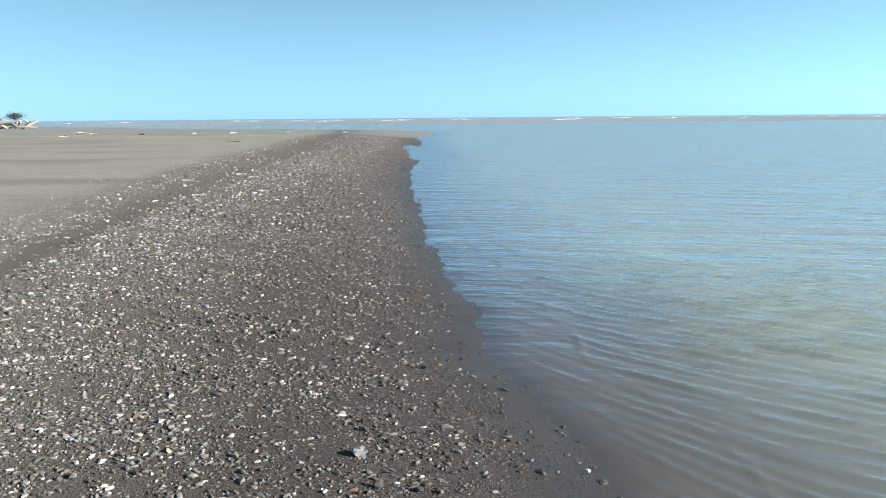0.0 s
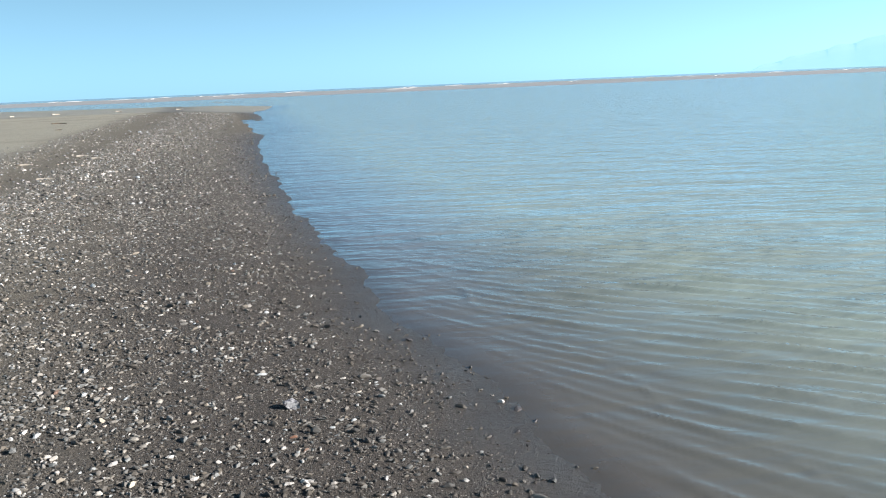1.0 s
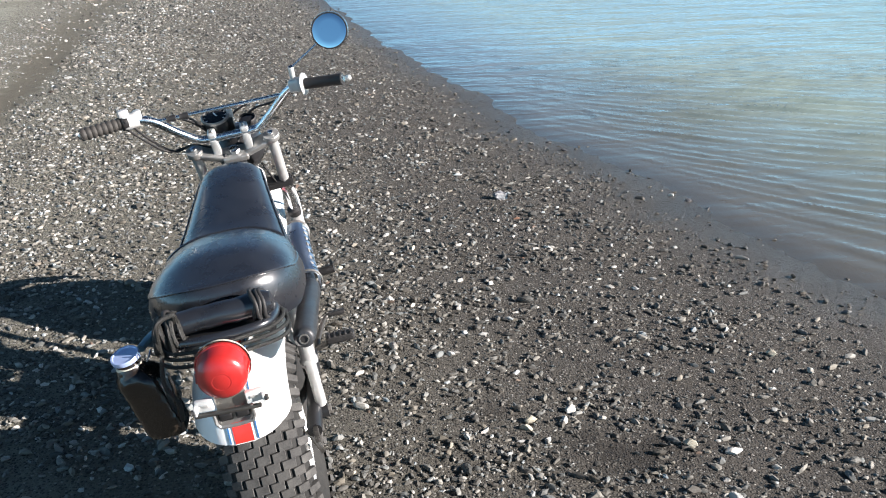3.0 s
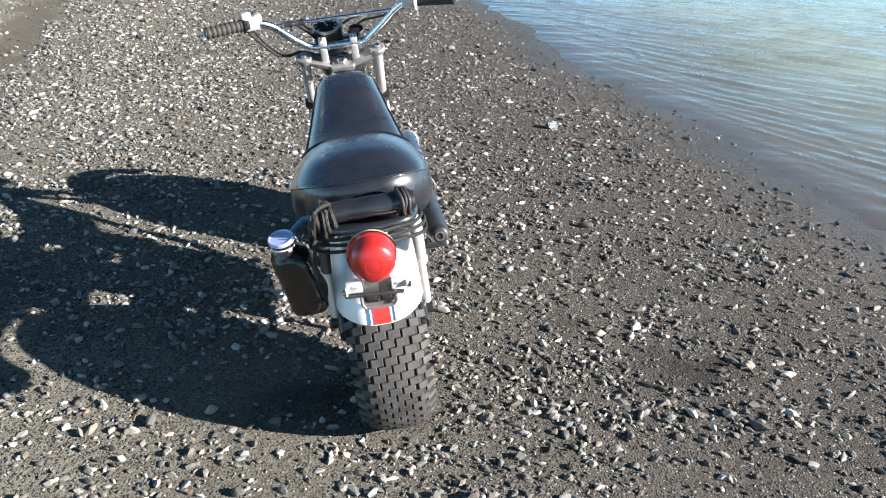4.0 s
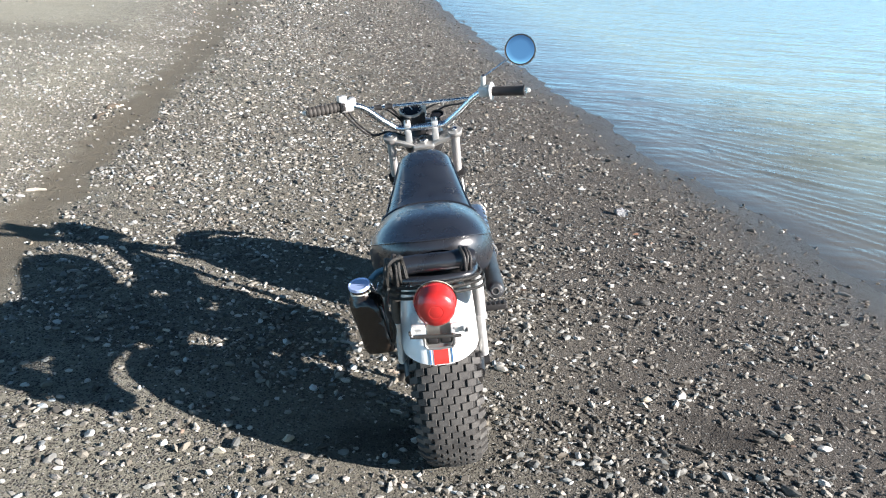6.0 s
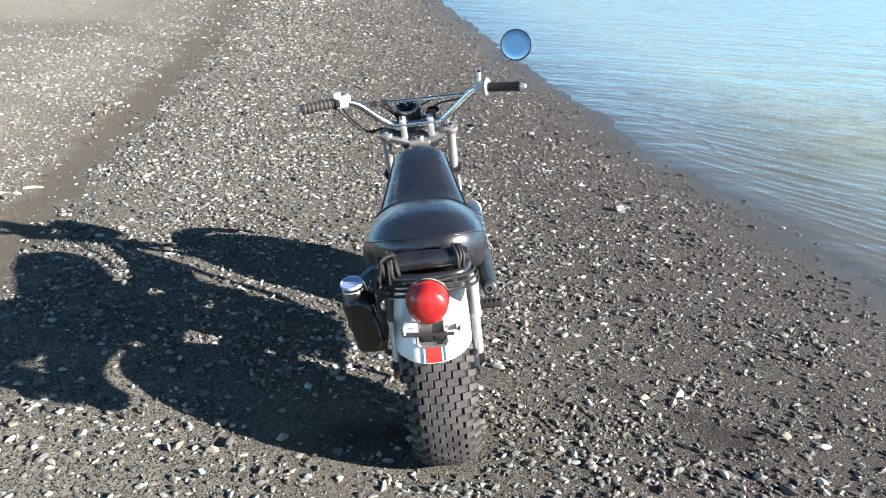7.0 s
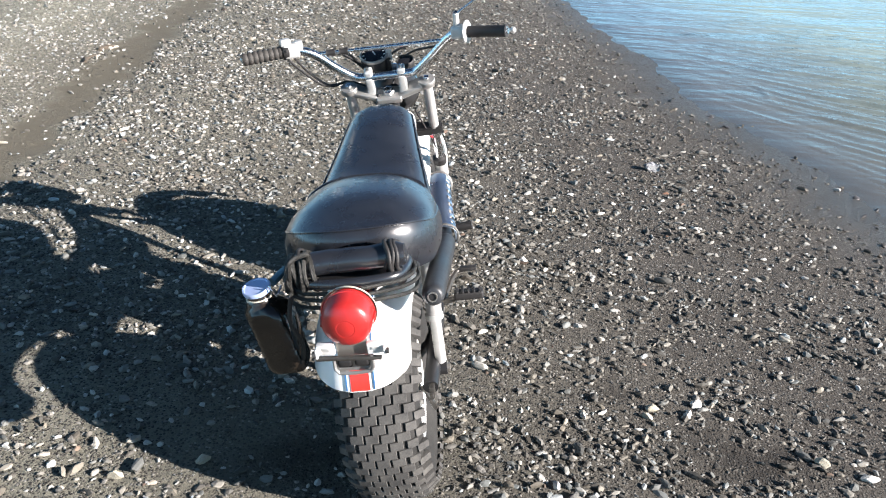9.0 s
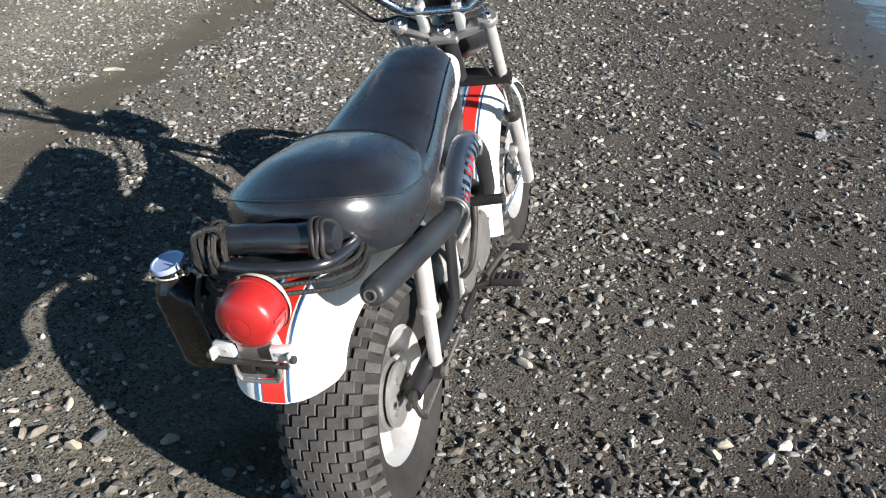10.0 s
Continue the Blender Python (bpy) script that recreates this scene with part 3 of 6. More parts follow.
    for k in range(4):
        a = k * math.tau / 4 + 0.3
        part("boss", lathe([(0.0, 0.009), (0.010, 0.008), (0.012, 0.0)], (0.062, 0.044 * math.cos(a), 0.044 * math.sin(a)), (1, 0.044 * math.cos(a), 0.044 * math.sin(a)), 12), DULL, backing)
    nut = lathe([(-0.085, 0.0), (-0.085, 0.009), (0.085, 0.009), (0.085, 0.0)], (0, 0, 0), (1, 0, 0), 6)
    part("axle", nut, STEEL, hub, "steel wheel axle")
    return hub


wheel("rear_wheel", REAR, False)
wheel("front_wheel", FRONT, True)


# ---- mudguards ----
def mudguard(name, path, half, sag, thick=0.003, round_rear=0.0):
    """A pressed guard swept along a side profile of (y, z), crowned across; a rounded tail if asked."""
    pts = spline([(0, y, z) for y, z in path], 10)
    n, across = len(pts), 15
    length = [0.0]
    for a, b in zip(pts, pts[1:]):
        length.append(length[-1] + (b - a).length)
    rows_out, rows_in = [], []
    bm = bmesh.new()
    for i, p in enumerate(pts):
        d = (pts[min(i + 1, n - 1)] - pts[max(i - 1, 0)]).normalized()
        out = Vector((0, d.z, -d.y))
        left = length[-1] - length[i]
        w = half if not round_rear or left > round_rear else half * max(0.04, 1 - (1 - left / round_rear) ** 3) ** 0.5
        row_o, row_i = [], []
        for k in range(across):
            s = -1 + 2 * k / (across - 1)
            drop = sag * abs(s * w / half) ** 3.4
            q = p + Vector((s * w, 0, 0)) - out * drop
            row_o.append(bm.verts.new(q))
            row_i.append(bm.verts.new(q - out * thick))
        rows_out.append(row_o)
        rows_in.append(row_i)
    for rows, flip in ((rows_out, False), (rows_in, True)):
        for a, b in zip(rows, rows[1:]):
            for k in range(across - 1):
                f = (a[k], a[k + 1], b[k + 1], b[k])
                bm.faces.new(f[::-1] if flip else f)
    for k in range(across - 1):
        bm.faces.new((rows_out[0][k], rows_in[0][k], rows_in[0][k + 1], rows_out[0][k + 1]))
        bm.faces.new((rows_out[-1][k], rows_out[-1][k + 1], rows_in[-1][k + 1], rows_in[-1][k]))
    for a, b, c, d in zip(rows_out, rows_out[1:], rows_in, rows_in[1:]):
        bm.faces.new((a[0], b[0], d[0], c[0]))
        bm.faces.new((a[-1], c[-1], d[-1], b[-1]))
    return part(name, bm, WHITE, bike, "white enamelled mudguard with a red centre stripe", 50), pts


def ribbon(name, pts, x0, x1, lift, material, parent, label):
    """A painted stripe: a thin strip laid on the guard's crown."""
    bm = bmesh.new()
    n = len(pts)
    rows = []
    for i, p in enumerate(pts):
        d = (pts[min(i + 1, n - 1)] - pts[max(i - 1, 0)]).normalized()
        out = Vector((0, d.z, -d.y))
        rows.append([bm.verts.new(p + Vector((x, 0, 0)) + out * h) for x, h in ((x0, lift), (x1, lift), (x1, -0.001), (x0, -0.001))])
    for a, b in zip(rows, rows[1:]):
        for k in range(4):
            bm.faces.new((a[k], a[(k + 1) % 4], b[(k + 1) % 4], b[k]))
    bm.faces.new(rows[0])
    bm.faces.new(rows[-1][::-1])
    return part(name, bm, material, parent, label)


REAR_GUARD = [(0.36, 0.545), (0.22, 0.578), (0.08, 0.596), (-0.03, 0.597), (-0.11, 0.582), (-0.165, 0.554), (-0.197, 0.517), (-0.213, 0.483), (-0.220, 0.455)]
guard, gpts = mudguard("rear_mudguard", REAR_GUARD, 0.099, 0.058, round_rear=0.070)
ribbon("stripe", gpts[:-1], -0.019, 0.019, 0.0012, RED, guard, "broad red centre stripe")
for sx in (-1, 1):
    ribbon("pinstripe", gpts[:-2], sx * 0.0275 - 0.0015, sx * 0.0275 + 0.0015, 0.0012, BLUE, guard, "thin blue pinstripe")

FRONT_GUARD = []
for deg in range(196, 20, -16):
    a = radians(deg)
    r = 0.300 + (0.02 if deg > 180 else 0.0)
    FRONT_GUARD.append((1.275 + r * math.cos(a), 0.262 + r * math.sin(a)))
fguard, fpts = mudguard("front_mudguard", FRONT_GUARD[::-1], 0.084, 0.030)
ribbon("stripe", fpts, -0.019, 0.019, 0.0012, RED, fguard, "broad red centre stripe")
for sx in (-1, 1):
    ribbon("pinstripe", fpts, sx * 0.0275 - 0.0015, sx * 0.0275 + 0.0015, 0.0012, BLUE, fguard, "thin blue pinstripe")

# ---- seat ----
SEAT_Y, SEAT_W = 0.12, 0.171


def seat_norm(x, y):
    """How far out a point lies on the rear cushion's plan: 0 in the middle, 1 at its rim."""
    p, d = (2.35, 0.190) if y < SEAT_Y else (2.9, 0.166)
    return ((abs(x) / SEAT_W) ** p + (abs(y - SEAT_Y) / d) ** p) ** (1 / p)


def seam_z(y):
    return float(np.interp(y, [-0.085, -0.05, 0.0, 0.06, 0.16, 0.27], [0.738, 0.733, 0.717, 0.696, 0.680, 0.668]))


def cushion_z(x, y):
    k = min(1.0, seat_norm(x, y if y < SEAT_Y else SEAT_Y + 0.5 * (y - SEAT_Y)) / 0.965)
    top = float(np.interp(y, [-0.085, -0.02, 0.06, 0.14, 0.20, 0.27], [0.746, 0.757, 0.764, 0.762, 0.757, 0.748]))
    return seam_z(y) + (top - seam_z(y)) * (1 - k ** 2.6) ** 0.72


rear_bm = bmesh.new()
rings, seam_ring = [], []
for kind, k in [(0, 0.0), (0, 0.25), (0, 0.5), (0, 0.75), (0, 1.0)] + [(1, q) for q in (0.985, 0.96, 0.92, 0.86, 0.78, 0.68, 0.55, 0.40, 0.22, 0.08)]:
    ring = []
    for n in range(72):
        a = n * math.tau / 72
        c, q = math.cos(a), math.sin(a)
        size = 1 / seat_norm(c, SEAT_Y + q)
        if kind == 0:
            out = (0.93, 0.99, 1.01, 1.005, 0.965)[int(k * 4)]
            x, y = c * size * out, SEAT_Y + q * size * out
            low = float(np.interp(y, [-0.08, 0.05, 0.27], [0.628, 0.606, 0.604]))
            z = low + (seam_z(y) - low) * k
        else:
            x, y = c * size * 0.965 * k, SEAT_Y + q * size * 0.965 * k
            z = cushion_z(x, y)
        ring.append(rear_bm.verts.new((x, y, z)))
    if kind == 0 and k == 1.0:
        seam_ring = [v.co.copy() for v in ring]
    rings.append(ring)
for a, b in zip(rings, rings[1:]):
    for n in range(72):
        rear_bm.faces.new((a[n], a[(n + 1) % 72], b[(n + 1) % 72], b[n]))
rear_bm.faces.new(rings[0][::-1])
rear_bm.faces.new(rings[-1])
front_cushion = []
for y in np.linspace(0.22, 0.742, 30):
    w = float(np.interp(y, [0.22, 0.30, 0.38, 0.48, 0.60, 0.69, 0.725, 0.742], [0.150, 0.145, 0.134, 0.119, 0.103, 0.092, 0.077, 0.048]))
    top = float(np.interp(y, [0.22, 0.28, 0.36, 0.46, 0.58, 0.66, 0.70, 0.725, 0.742], [0.716, 0.716, 0.729, 0.753, 0.783, 0.797, 0.798, 0.788, 0.765]))
    bot = float(np.interp(y, [0.22, 0.40, 0.60, 0.742], [0.590, 0.606, 0.645, 0.688]))
    front_cushion.append((y, w, top, bot, bot + 0.40 * (top - bot)))
seat = part("seat", join(rear_bm, loft(front_cushion, 48, 2.5, 3.4)), VINYL, bike, "stepped black vinyl dual seat with piped seams", 60)


crease = []
for k in range(41):
    x = -0.134 + 0.268 * k / 40
    y = 0.256 - 0.026 * (abs(x) / 0.134) ** 2.2
    crease.append(Vector((x, y, cushion_z(x, y) + 0.0005)))
crease = [Vector((-0.146, 0.215, 0.650))] + crease + [Vector((0.146, 0.215, 0.650))]
part("piping", sweep(bmesh.new(), crease, 0.0042, 8), VINYL, seat, "black seam piping")
half = len(seam_ring) // 2
back = [p for n in range(half - 6, 72 + 7) for p in [seam_ring[n % 72]] if n >= half - 6]
part("piping", sweep(bmesh.new(), back, 0.0026, 8), VINYL, seat, "black seam piping")
for sx in (-1, 1):
    line = [Vector((sx * (s[1] * 0.925 + 0.001), s[0], s[4] + 0.52 * (s[2] - s[4]))) for s in front_cushion[4:-1]]
    part("piping", sweep(bmesh.new(), line, 0.0020, 8), VINYL, seat, "black seam piping")

# white frame cover and tank under the front of the seat
cover = [(y, w, t, b, (t + b) / 2) for y, w, t, b in ((0.40, 0.064, 0.670, 0.56), (0.50, 0.074, 0.692, 0.585), (0.60, 0.084, 0.722, 0.61), (0.69, 0.092, 0.752, 0.645), (0.748, 0.088, 0.768, 0.675), (0.768, 0.064, 0.760, 0.69))]
part("frame_cover", loft(cover, 32, 3.2, 3.2), WHITE, bike, "white enamelled frame cover under the seat")

# ---- frame ----
part("frame_tube", tube([(0, 0.965, 0.66), (0, 0.80, 0.585), (0, 0.50, 0.53), (0, 0.42, 0.40), (0, 0.44, 0.24)], 0.022, 12), BLACK, bike, "black painted backbone tube")
part("frame_tube", tube([(0, 0.985, 0.66), (0, 0.92, 0.48), (0, 0.84, 0.28), (0, 0.70, 0.19), (0, 0.46, 0.19)], 0.016, 12), BLACK, bike, "black painted down tube")
for sx in (-1, 1):
    part("frame_tube", tube([(sx * 0.045, 0.50, 0.55), (sx * 0.080, 0.34, 0.585), (sx * 0.092, 0.12, 0.600), (sx * 0.088, -0.05, 0.612)], 0.012, 10), BLACK, bike, "black painted seat tube")
    part("swingarm", tube([(sx * 0.070, 0.47, 0.290), (sx * 0.104, 0.38, 0.282), (sx * 0.106, 0.24, 0.268), (sx * 0.100, 0.10, 0.252)], 0.019, 12), BLACK, bike, "black swing arm")
    # the left shroud takes a dark material to stand for its shade
    shock = part("shock_absorber", tube([(sx * 0.122, 0.200, 0.390), (sx * 0.121, 0.208, 0.545)], 0.0190, 18, 1), FORK if sx > 0 else OILY, bike, "silver shrouded shock absorber" if sx > 0 else "shrouded shock absorber coloured dark for its shaded side")
    part("lower_tube", tube([(sx * 0.124, 0.190, 0.262), (sx * 0.122, 0.200, 0.392)], 0.0140, 16, 1), ALLOY, shock, "bright lower shock tube")
    part("collar", lathe([(0, 0.0140), (0, 0.0215), (0.012, 0.0215), (0.014, 0.0190)], (sx * 0.122, 0.2, 0.384), (sx * 0.1215, 0.205, 0.50), 20), ALLOY, shock)
    part("eye", lathe([(-0.014, 0.0), (-0.014, 0.018), (0.014, 0.018), (0.014, 0.0)], (sx * 0.124, 0.186, 0.252), (sx * 0.16, 0.186, 0.252), 18), BLACK, shock, "black lower shock eye")
    part("bolt", lathe([(0.0, 0.0), (0.0, 0.011), (0.008, 0.011), (0.008, 0.0)], (sx * 0.137, 0.186, 0.252), (sx * 0.16, 0.186, 0.252), 6), STEEL, shock)
    part("bolt", lathe([(0.0, 0.0), (0.0, 0.016), (0.014, 0.016), (0.018, 0.010), (0.018, 0.0)], (sx * 0.118, 0.210, 0.548), (sx * 0.16, 0.210, 0.548), 14), BLACK, shock, "black upper shock nut")
# chain side
part("chain_guard", join(block((0.014, 0.40, 0.045), (-0.098, 0.30, 0.315), (4, 0, 0), 0.005), block((0.008, 0.10, 0.05), (-0.098, 0.08, 0.305), (22, 0, 0), 0.004)), BLACK, bike, "black chain guard")
part("chain", tube([(-0.072, 0.125, 0.315), (-0.072, 0.34, 0.325), (-0.072, 0.56, 0.315), (-0.072, 0.60, 0.28), (-0.072, 0.56, 0.245), (-0.072, 0.34, 0.215), (-0.072, 0.125, 0.185), (-0.072, 0.065, 0.215), (-0.072, 0.062, 0.285), (-0.072, 0.125, 0.315)], 0.007, 6), STEEL, bike, "oily drive chain")
part("sprocket", lathe([(-0.003, 0.03), (-0.003, 0.066), (0.003, 0.066), (0.003, 0.03)], (-0.072, 0.125, 0.25), (0, 0.125, 0.25), 32, True), STEEL, bike, "steel rear sprocket")
part("chain_adjuster", join(block((0.012, 0.07, 0.03), (0.104, 0.110, 0.25), (0, 0, 0), 0.003), block((0.010, 0.012, 0.012), (0.104, 0.062, 0.25), (0, 0, 0), 0.002)), OILY, bike, "steel axle plate")
part("brake_arm", tube([(0.080, 0.130, 0.235), (0.098, 0.125, 0.19), (0.100, 0.145, 0.165)], 0.007, 8), OILY, bike, "steel brake arm")
part("brake_rod", tube([(0.100, 0.145, 0.165), (0.105, 0.33, 0.19), (0.115, 0.56, 0.225)], 0.0035, 6), STEEL, bike, "thin steel brake rod")
part("side_stand", join(tube([(-0.070, 0.475, 0.235), (-0.125, 0.50, 0.12), (-0.178, 0.525, 0.005)], 0.010, 10), block((0.05, 0.035, 0.008), (-0.182, 0.528, 0.004), (0, -8, 0), 0.003)), BLACK, bike, "black lowered side stand")

# ---- engine ----
case = [(y, w, t, b, (t + b) / 2) for y, w, t, b in ((0.44, 0.060, 0.36, 0.23), (0.48, 0.092, 0.385, 0.205), (0.56, 0.102, 0.40, 0.195), (0.68, 0.100, 0.40, 0.195), (0.76, 0.085, 0.385, 0.205), (0.80, 0.05, 0.36, 0.24))]
engine = part("engine", loft(case, 36, 3.5, 3.5), CASE, bike, "grimy grey alloy engine")
for y, z, r in ((0.555, 0.300, 0.068), (0.690, 0.300, 0.080)):
    part("side_cover", lathe([(0.0, r), (0.010, r), (0.020, r * 0.92), (0.024, r * 0.6), (0.024, 0.0)], (0.090, y, z), (1, y, z), 40), CASE, engine, "round dulled engine side cover")
    part("side_cover", lathe([(0.0, r), (0.012, r), (0.024, r * 0.9), (0.028, 0.0)], (-0.088, y, z), (-1, y, z), 40), CASE, engine, "round dulled engine side cover")
for y, z, r in ((0.555, 0.300, 0.062), (0.690, 0.300, 0.074)):
    for k in range(6):
        a = k * math.tau / 6 + 0.4
        part("cover_bolt", lathe([(0.0, 0.0065), (0.006, 0.0065), (0.008, 0.0)], (0.106, y + r * math.cos(a), z + r * math.sin(a)), (1, y + r * math.cos(a), z + r * math.sin(a)), 8), STEEL, engine)
part("case_rib", block((0.010, 0.20, 0.012), (0.104, 0.62, 0.385), (3, 0, 0), 0.003), ALLOY, engine, "bright machined case edge")
part("case_rib", block((0.012, 0.016, 0.13), (0.104, 0.475, 0.33), (8, 0, 0), 0.004), ALLOY, engine, "bright machined case edge")
part("oil_filler", lathe([(0.0, 0.017), (0.014, 0.017), (0.017, 0.012), (0.017, 0.0)], (0.075, 0.53, 0.385), (0.12, 0.50, 0.50), 14), OILY, engine, "dark knurled oil filler cap")
part("foot_bracket", join(block((0.012, 0.05, 0.16), (0.108, 0.425, 0.36), (-10, 0, 0), 0.004), block((0.010, 0.12, 0.03), (0.112, 0.50, 0.225), (4, 0, 0), 0.004)), BLACK, bike, "black footrest bracket plate")
part("cylinder", lathe([(0, 0.05), (0, 0.055), (0.14, 0.055), (0.155, 0.045), (0.16, 0.0)], (0, 0.725, 0.36), (0, 0.80, 0.56), 28), OILY, engine, "dark finned cylinder")
for k in range(8):
    fin = block((0.125, 0.125, 0.0035), (0, 0, 0), (0, 0, 0), 0.001, 1)
    fin.transform(Matrix.Translation((0, 0.732 + k * 0.0059, 0.382 + k * 0.0157)) @ Matrix.Rotation(radians(-20.5), 4, 'X'))
    part("fin", fin, OILY, engine)
part("carburettor", join(lathe([(0, 0.026), (0, 0.03), (0.07, 0.03), (0.075, 0.02), (0.075, 0)], (0.01, 0.625, 0.445), (0.01, 0.585, 0.53), 20), lathe([(-0.05, 0.0), (-0.05, 0.022), (0.07, 0.022), (0.07, 0.0)], (0.01, 0.62, 0.475), (0.01, 0.72, 0.49), 18)), CASE, engine, "dirty alloy carburettor")
# added hidden block: keeps sun from leaking through the bike's cast shadow
part("light_stop", block((0.12, 0.20, 0.15), (0, 0.335, 0.515), (4, 0, 0), 0.015, 3), BLACK, bike, "added black block hidden under the seat to stop light")
part("air_box", block((0.13, 0.16, 0.17), (0, 0.50, 0.475), (8, 0, 0), 0.02, 3), BLACK, bike, "black air filter box")
part("cover_dome", lathe([(0.0, 0.044), (0.010, 0.044), (0.024, 0.038), (0.034, 0.024), (0.037, 0.0)], (0.062, 0.612, 0.478), (1.0, 0.50, 0.62), 36), ALLOY, engine, "bright domed alloy cover")
part("spark_lead", tube([(0.0, 0.79, 0.53), (0.03, 0.81, 0.58), (0.02, 0.74, 0.63)], 0.004, 6), BLACK, engine, "black ignition lead")

# ---- exhaust with slotted heat shield ----
exhaust = part("exhaust_pipe", tube([(0.02, 0.79, 0.45), (0.085, 0.775, 0.405), (0.128, 0.712, 0.425), (0.138, 0.680, 0.490), (0.143, 0.638, 0.556), (0.146, 0.565, 0.602), (0.148, 0.490, 0.612), (0.151, 0.415, 0.590), (0.157, 0.355, 0.556), (0.163, 0.300, 0.542), (0.164, 0.26, 0.546)], 0.0190, 18), SATIN, bike, "satin black raised exhaust pipe")
muf = [(0.1645, 0.300, 0.541), (0.1645, 0.285, 0.543), (0.164, 0.262, 0.546), (0.160, 0.08, 0.573), (0.156, -0.105, 0.600), (0.1558, -0.118, 0.6018), (0.1555, -0.125, 0.6028), (0.1555, -0.129, 0.6034)]
silencer = part("silencer", sweep(bmesh.new(), [Vector(p) for p in muf], [0.0195, 0.0225, 0.0248, 0.0246, 0.0240, 0.0225, 0.0200, 0.0150], 28), SATIN, exhaust, "long satin black silencer")
part("outlet", lathe([(0.0, 0.0080), (0.008, 0.0080), (0.008, 0.0105), (-0.008, 0.0105)], (0.1555, -0.125, 0.6028), (0.152, -0.3, 0.628), 20), STEEL, silencer, "steel outlet tube")
# a black disc across the tube imitates the shade inside it
part("outlet_bore", lathe([(0.0, 0.0), (0.0, 0.0079)], (0.1555, -0.1305, 0.6036), (0.152, -0.3, 0.628), 20), GRIP, silencer, "black disc standing for the dark inside of the outlet")
# shield: curved plate with cut slots, bars between them
shield_pts = spline([(0.163, 0.305, 0.546), (0.158, 0.350, 0.556), (0.152, 0.412, 0.590), (0.149, 0.482, 0.612), (0.148, 0.540, 0.608)], 7)


def shield_point(i, a, r=0.032):
    """A point on the shield, i along it: a turns from outward to the pipe's upper side."""
    k = min(max(int(i), 0), len(shield_pts) - 2)
    p, q = shield_pts[k], shield_pts[k + 1]
    d = (q - p).normalized()
    up = Vector((0, -d.z, d.y)).normalized()
    return p.lerp(q, i - k) + Vector((math.cos(a) * r, 0, 0)) + up * math.sin(a) * r


def shield_strip(bm, i0, i1, a0, a1, ni, na):
    rows = [[bm.verts.new(shield_point(i0 + (i1 - i0) * u / ni, a0 + (a1 - a0) * v / na)) for v in range(na + 1)] for u in range(ni + 1)]
    for p, q in zip(rows, rows[1:]):
        for k in range(na):
            bm.faces.new((p[k], p[k + 1], q[k + 1], q[k]))


# blue of the mirrored sky is put into this chrome's base colour
SHINE = surface("sky_blued_chrome", (0.74, 0.82, 0.93), 0.30, metal=1.0, vary=0.06, grain=40, bump=0.02)
ends = len(shield_pts) - 1
bm = bmesh.new()
shield_strip(bm, 0, ends, -0.65, -0.25, ends, 3)
shield_strip(bm, 0, ends, 0.85, 2.3, ends, 8)
for k in range(13):
    shield_strip(bm, ends * k / 13 + 0.2, ends * k / 13 + 1.25, -0.26, 0.86, 1, 8)
bmesh.ops.solidify(bm, geom=bm.faces[:], thickness=0.0018)
shield = part("heat_shield", bm, SHINE, exhaust, "chrome slotted heat shield")
for i in (2.0, ends - 3.0):
    part("shield_clip", sweep(bmesh.new(), [shield_point(i, a, 0.0335) for a in np.linspace(-0.6, 2.2, 14)], 0.0030, 8), STEEL, shield, "steel shield clip")

# ---- pedals and pegs ----
kick = part("kick_lever", tube([(0.112, 0.478, 0.315), (0.135, 0.482, 0.345), (0.150, 0.496, 0.43), (0.152, 0.505, 0.486)], [0.011, 0.009, 0.008, 0.009], 12), OILY, bike, "worn steel kick start lever")
part("kick_pedal", tube([(0.148, 0.505, 0.486), (0.224, 0.500, 0.496)], 0.0115, 14, 1), GRIP, kick, "black rubber kick pedal")
for sx in (-1, 1):
    peg = part("foot_peg", tube([(sx * 0.06, 0.585, 0.215), (sx * 0.13, 0.580, 0.235), (sx * 0.15, 0.578, 0.240)], 0.009, 10), OILY, bike, "folding steel foot peg")
    part("peg_rubber", block((0.085, 0.034, 0.024), (sx * 0.190, 0.578, 0.252), (0, 0, 0), 0.007, 3), GRIP, peg, "ribbed black peg rubber")
    for k in range(5):
        part("rib", block((0.006, 0.036, 0.004), (sx * (0.158 + k * 0.016), 0.578, 0.2645), (0, 0, 0), 0.0012, 1), GRIP, peg)
pedal = part("brake_pedal", tube([(0.11, 0.585, 0.215), (0.125, 0.66, 0.232), (0.150, 0.735, 0.250), (0.172, 0.745, 0.252)], 0.0075, 10), OILY, bike, "steel foot brake pedal")
part("pedal_pad", block((0.05, 0.022, 0.012), (0.188, 0.746, 0.256), (0, 0, 0), 0.003), GRIP, pedal, "black pedal pad")
part("gear_pedal", tube([(-0.10, 0.60, 0.25), (-0.115, 0.68, 0.245), (-0.12, 0.72, 0.25), (-0.165, 0.725, 0.25)], 0.006, 8), STEEL, bike, "steel gear pedal")

# ---- fork and headset ----
def fork_at(z):
    return 0.945 + (0.795 - z) * 0.545


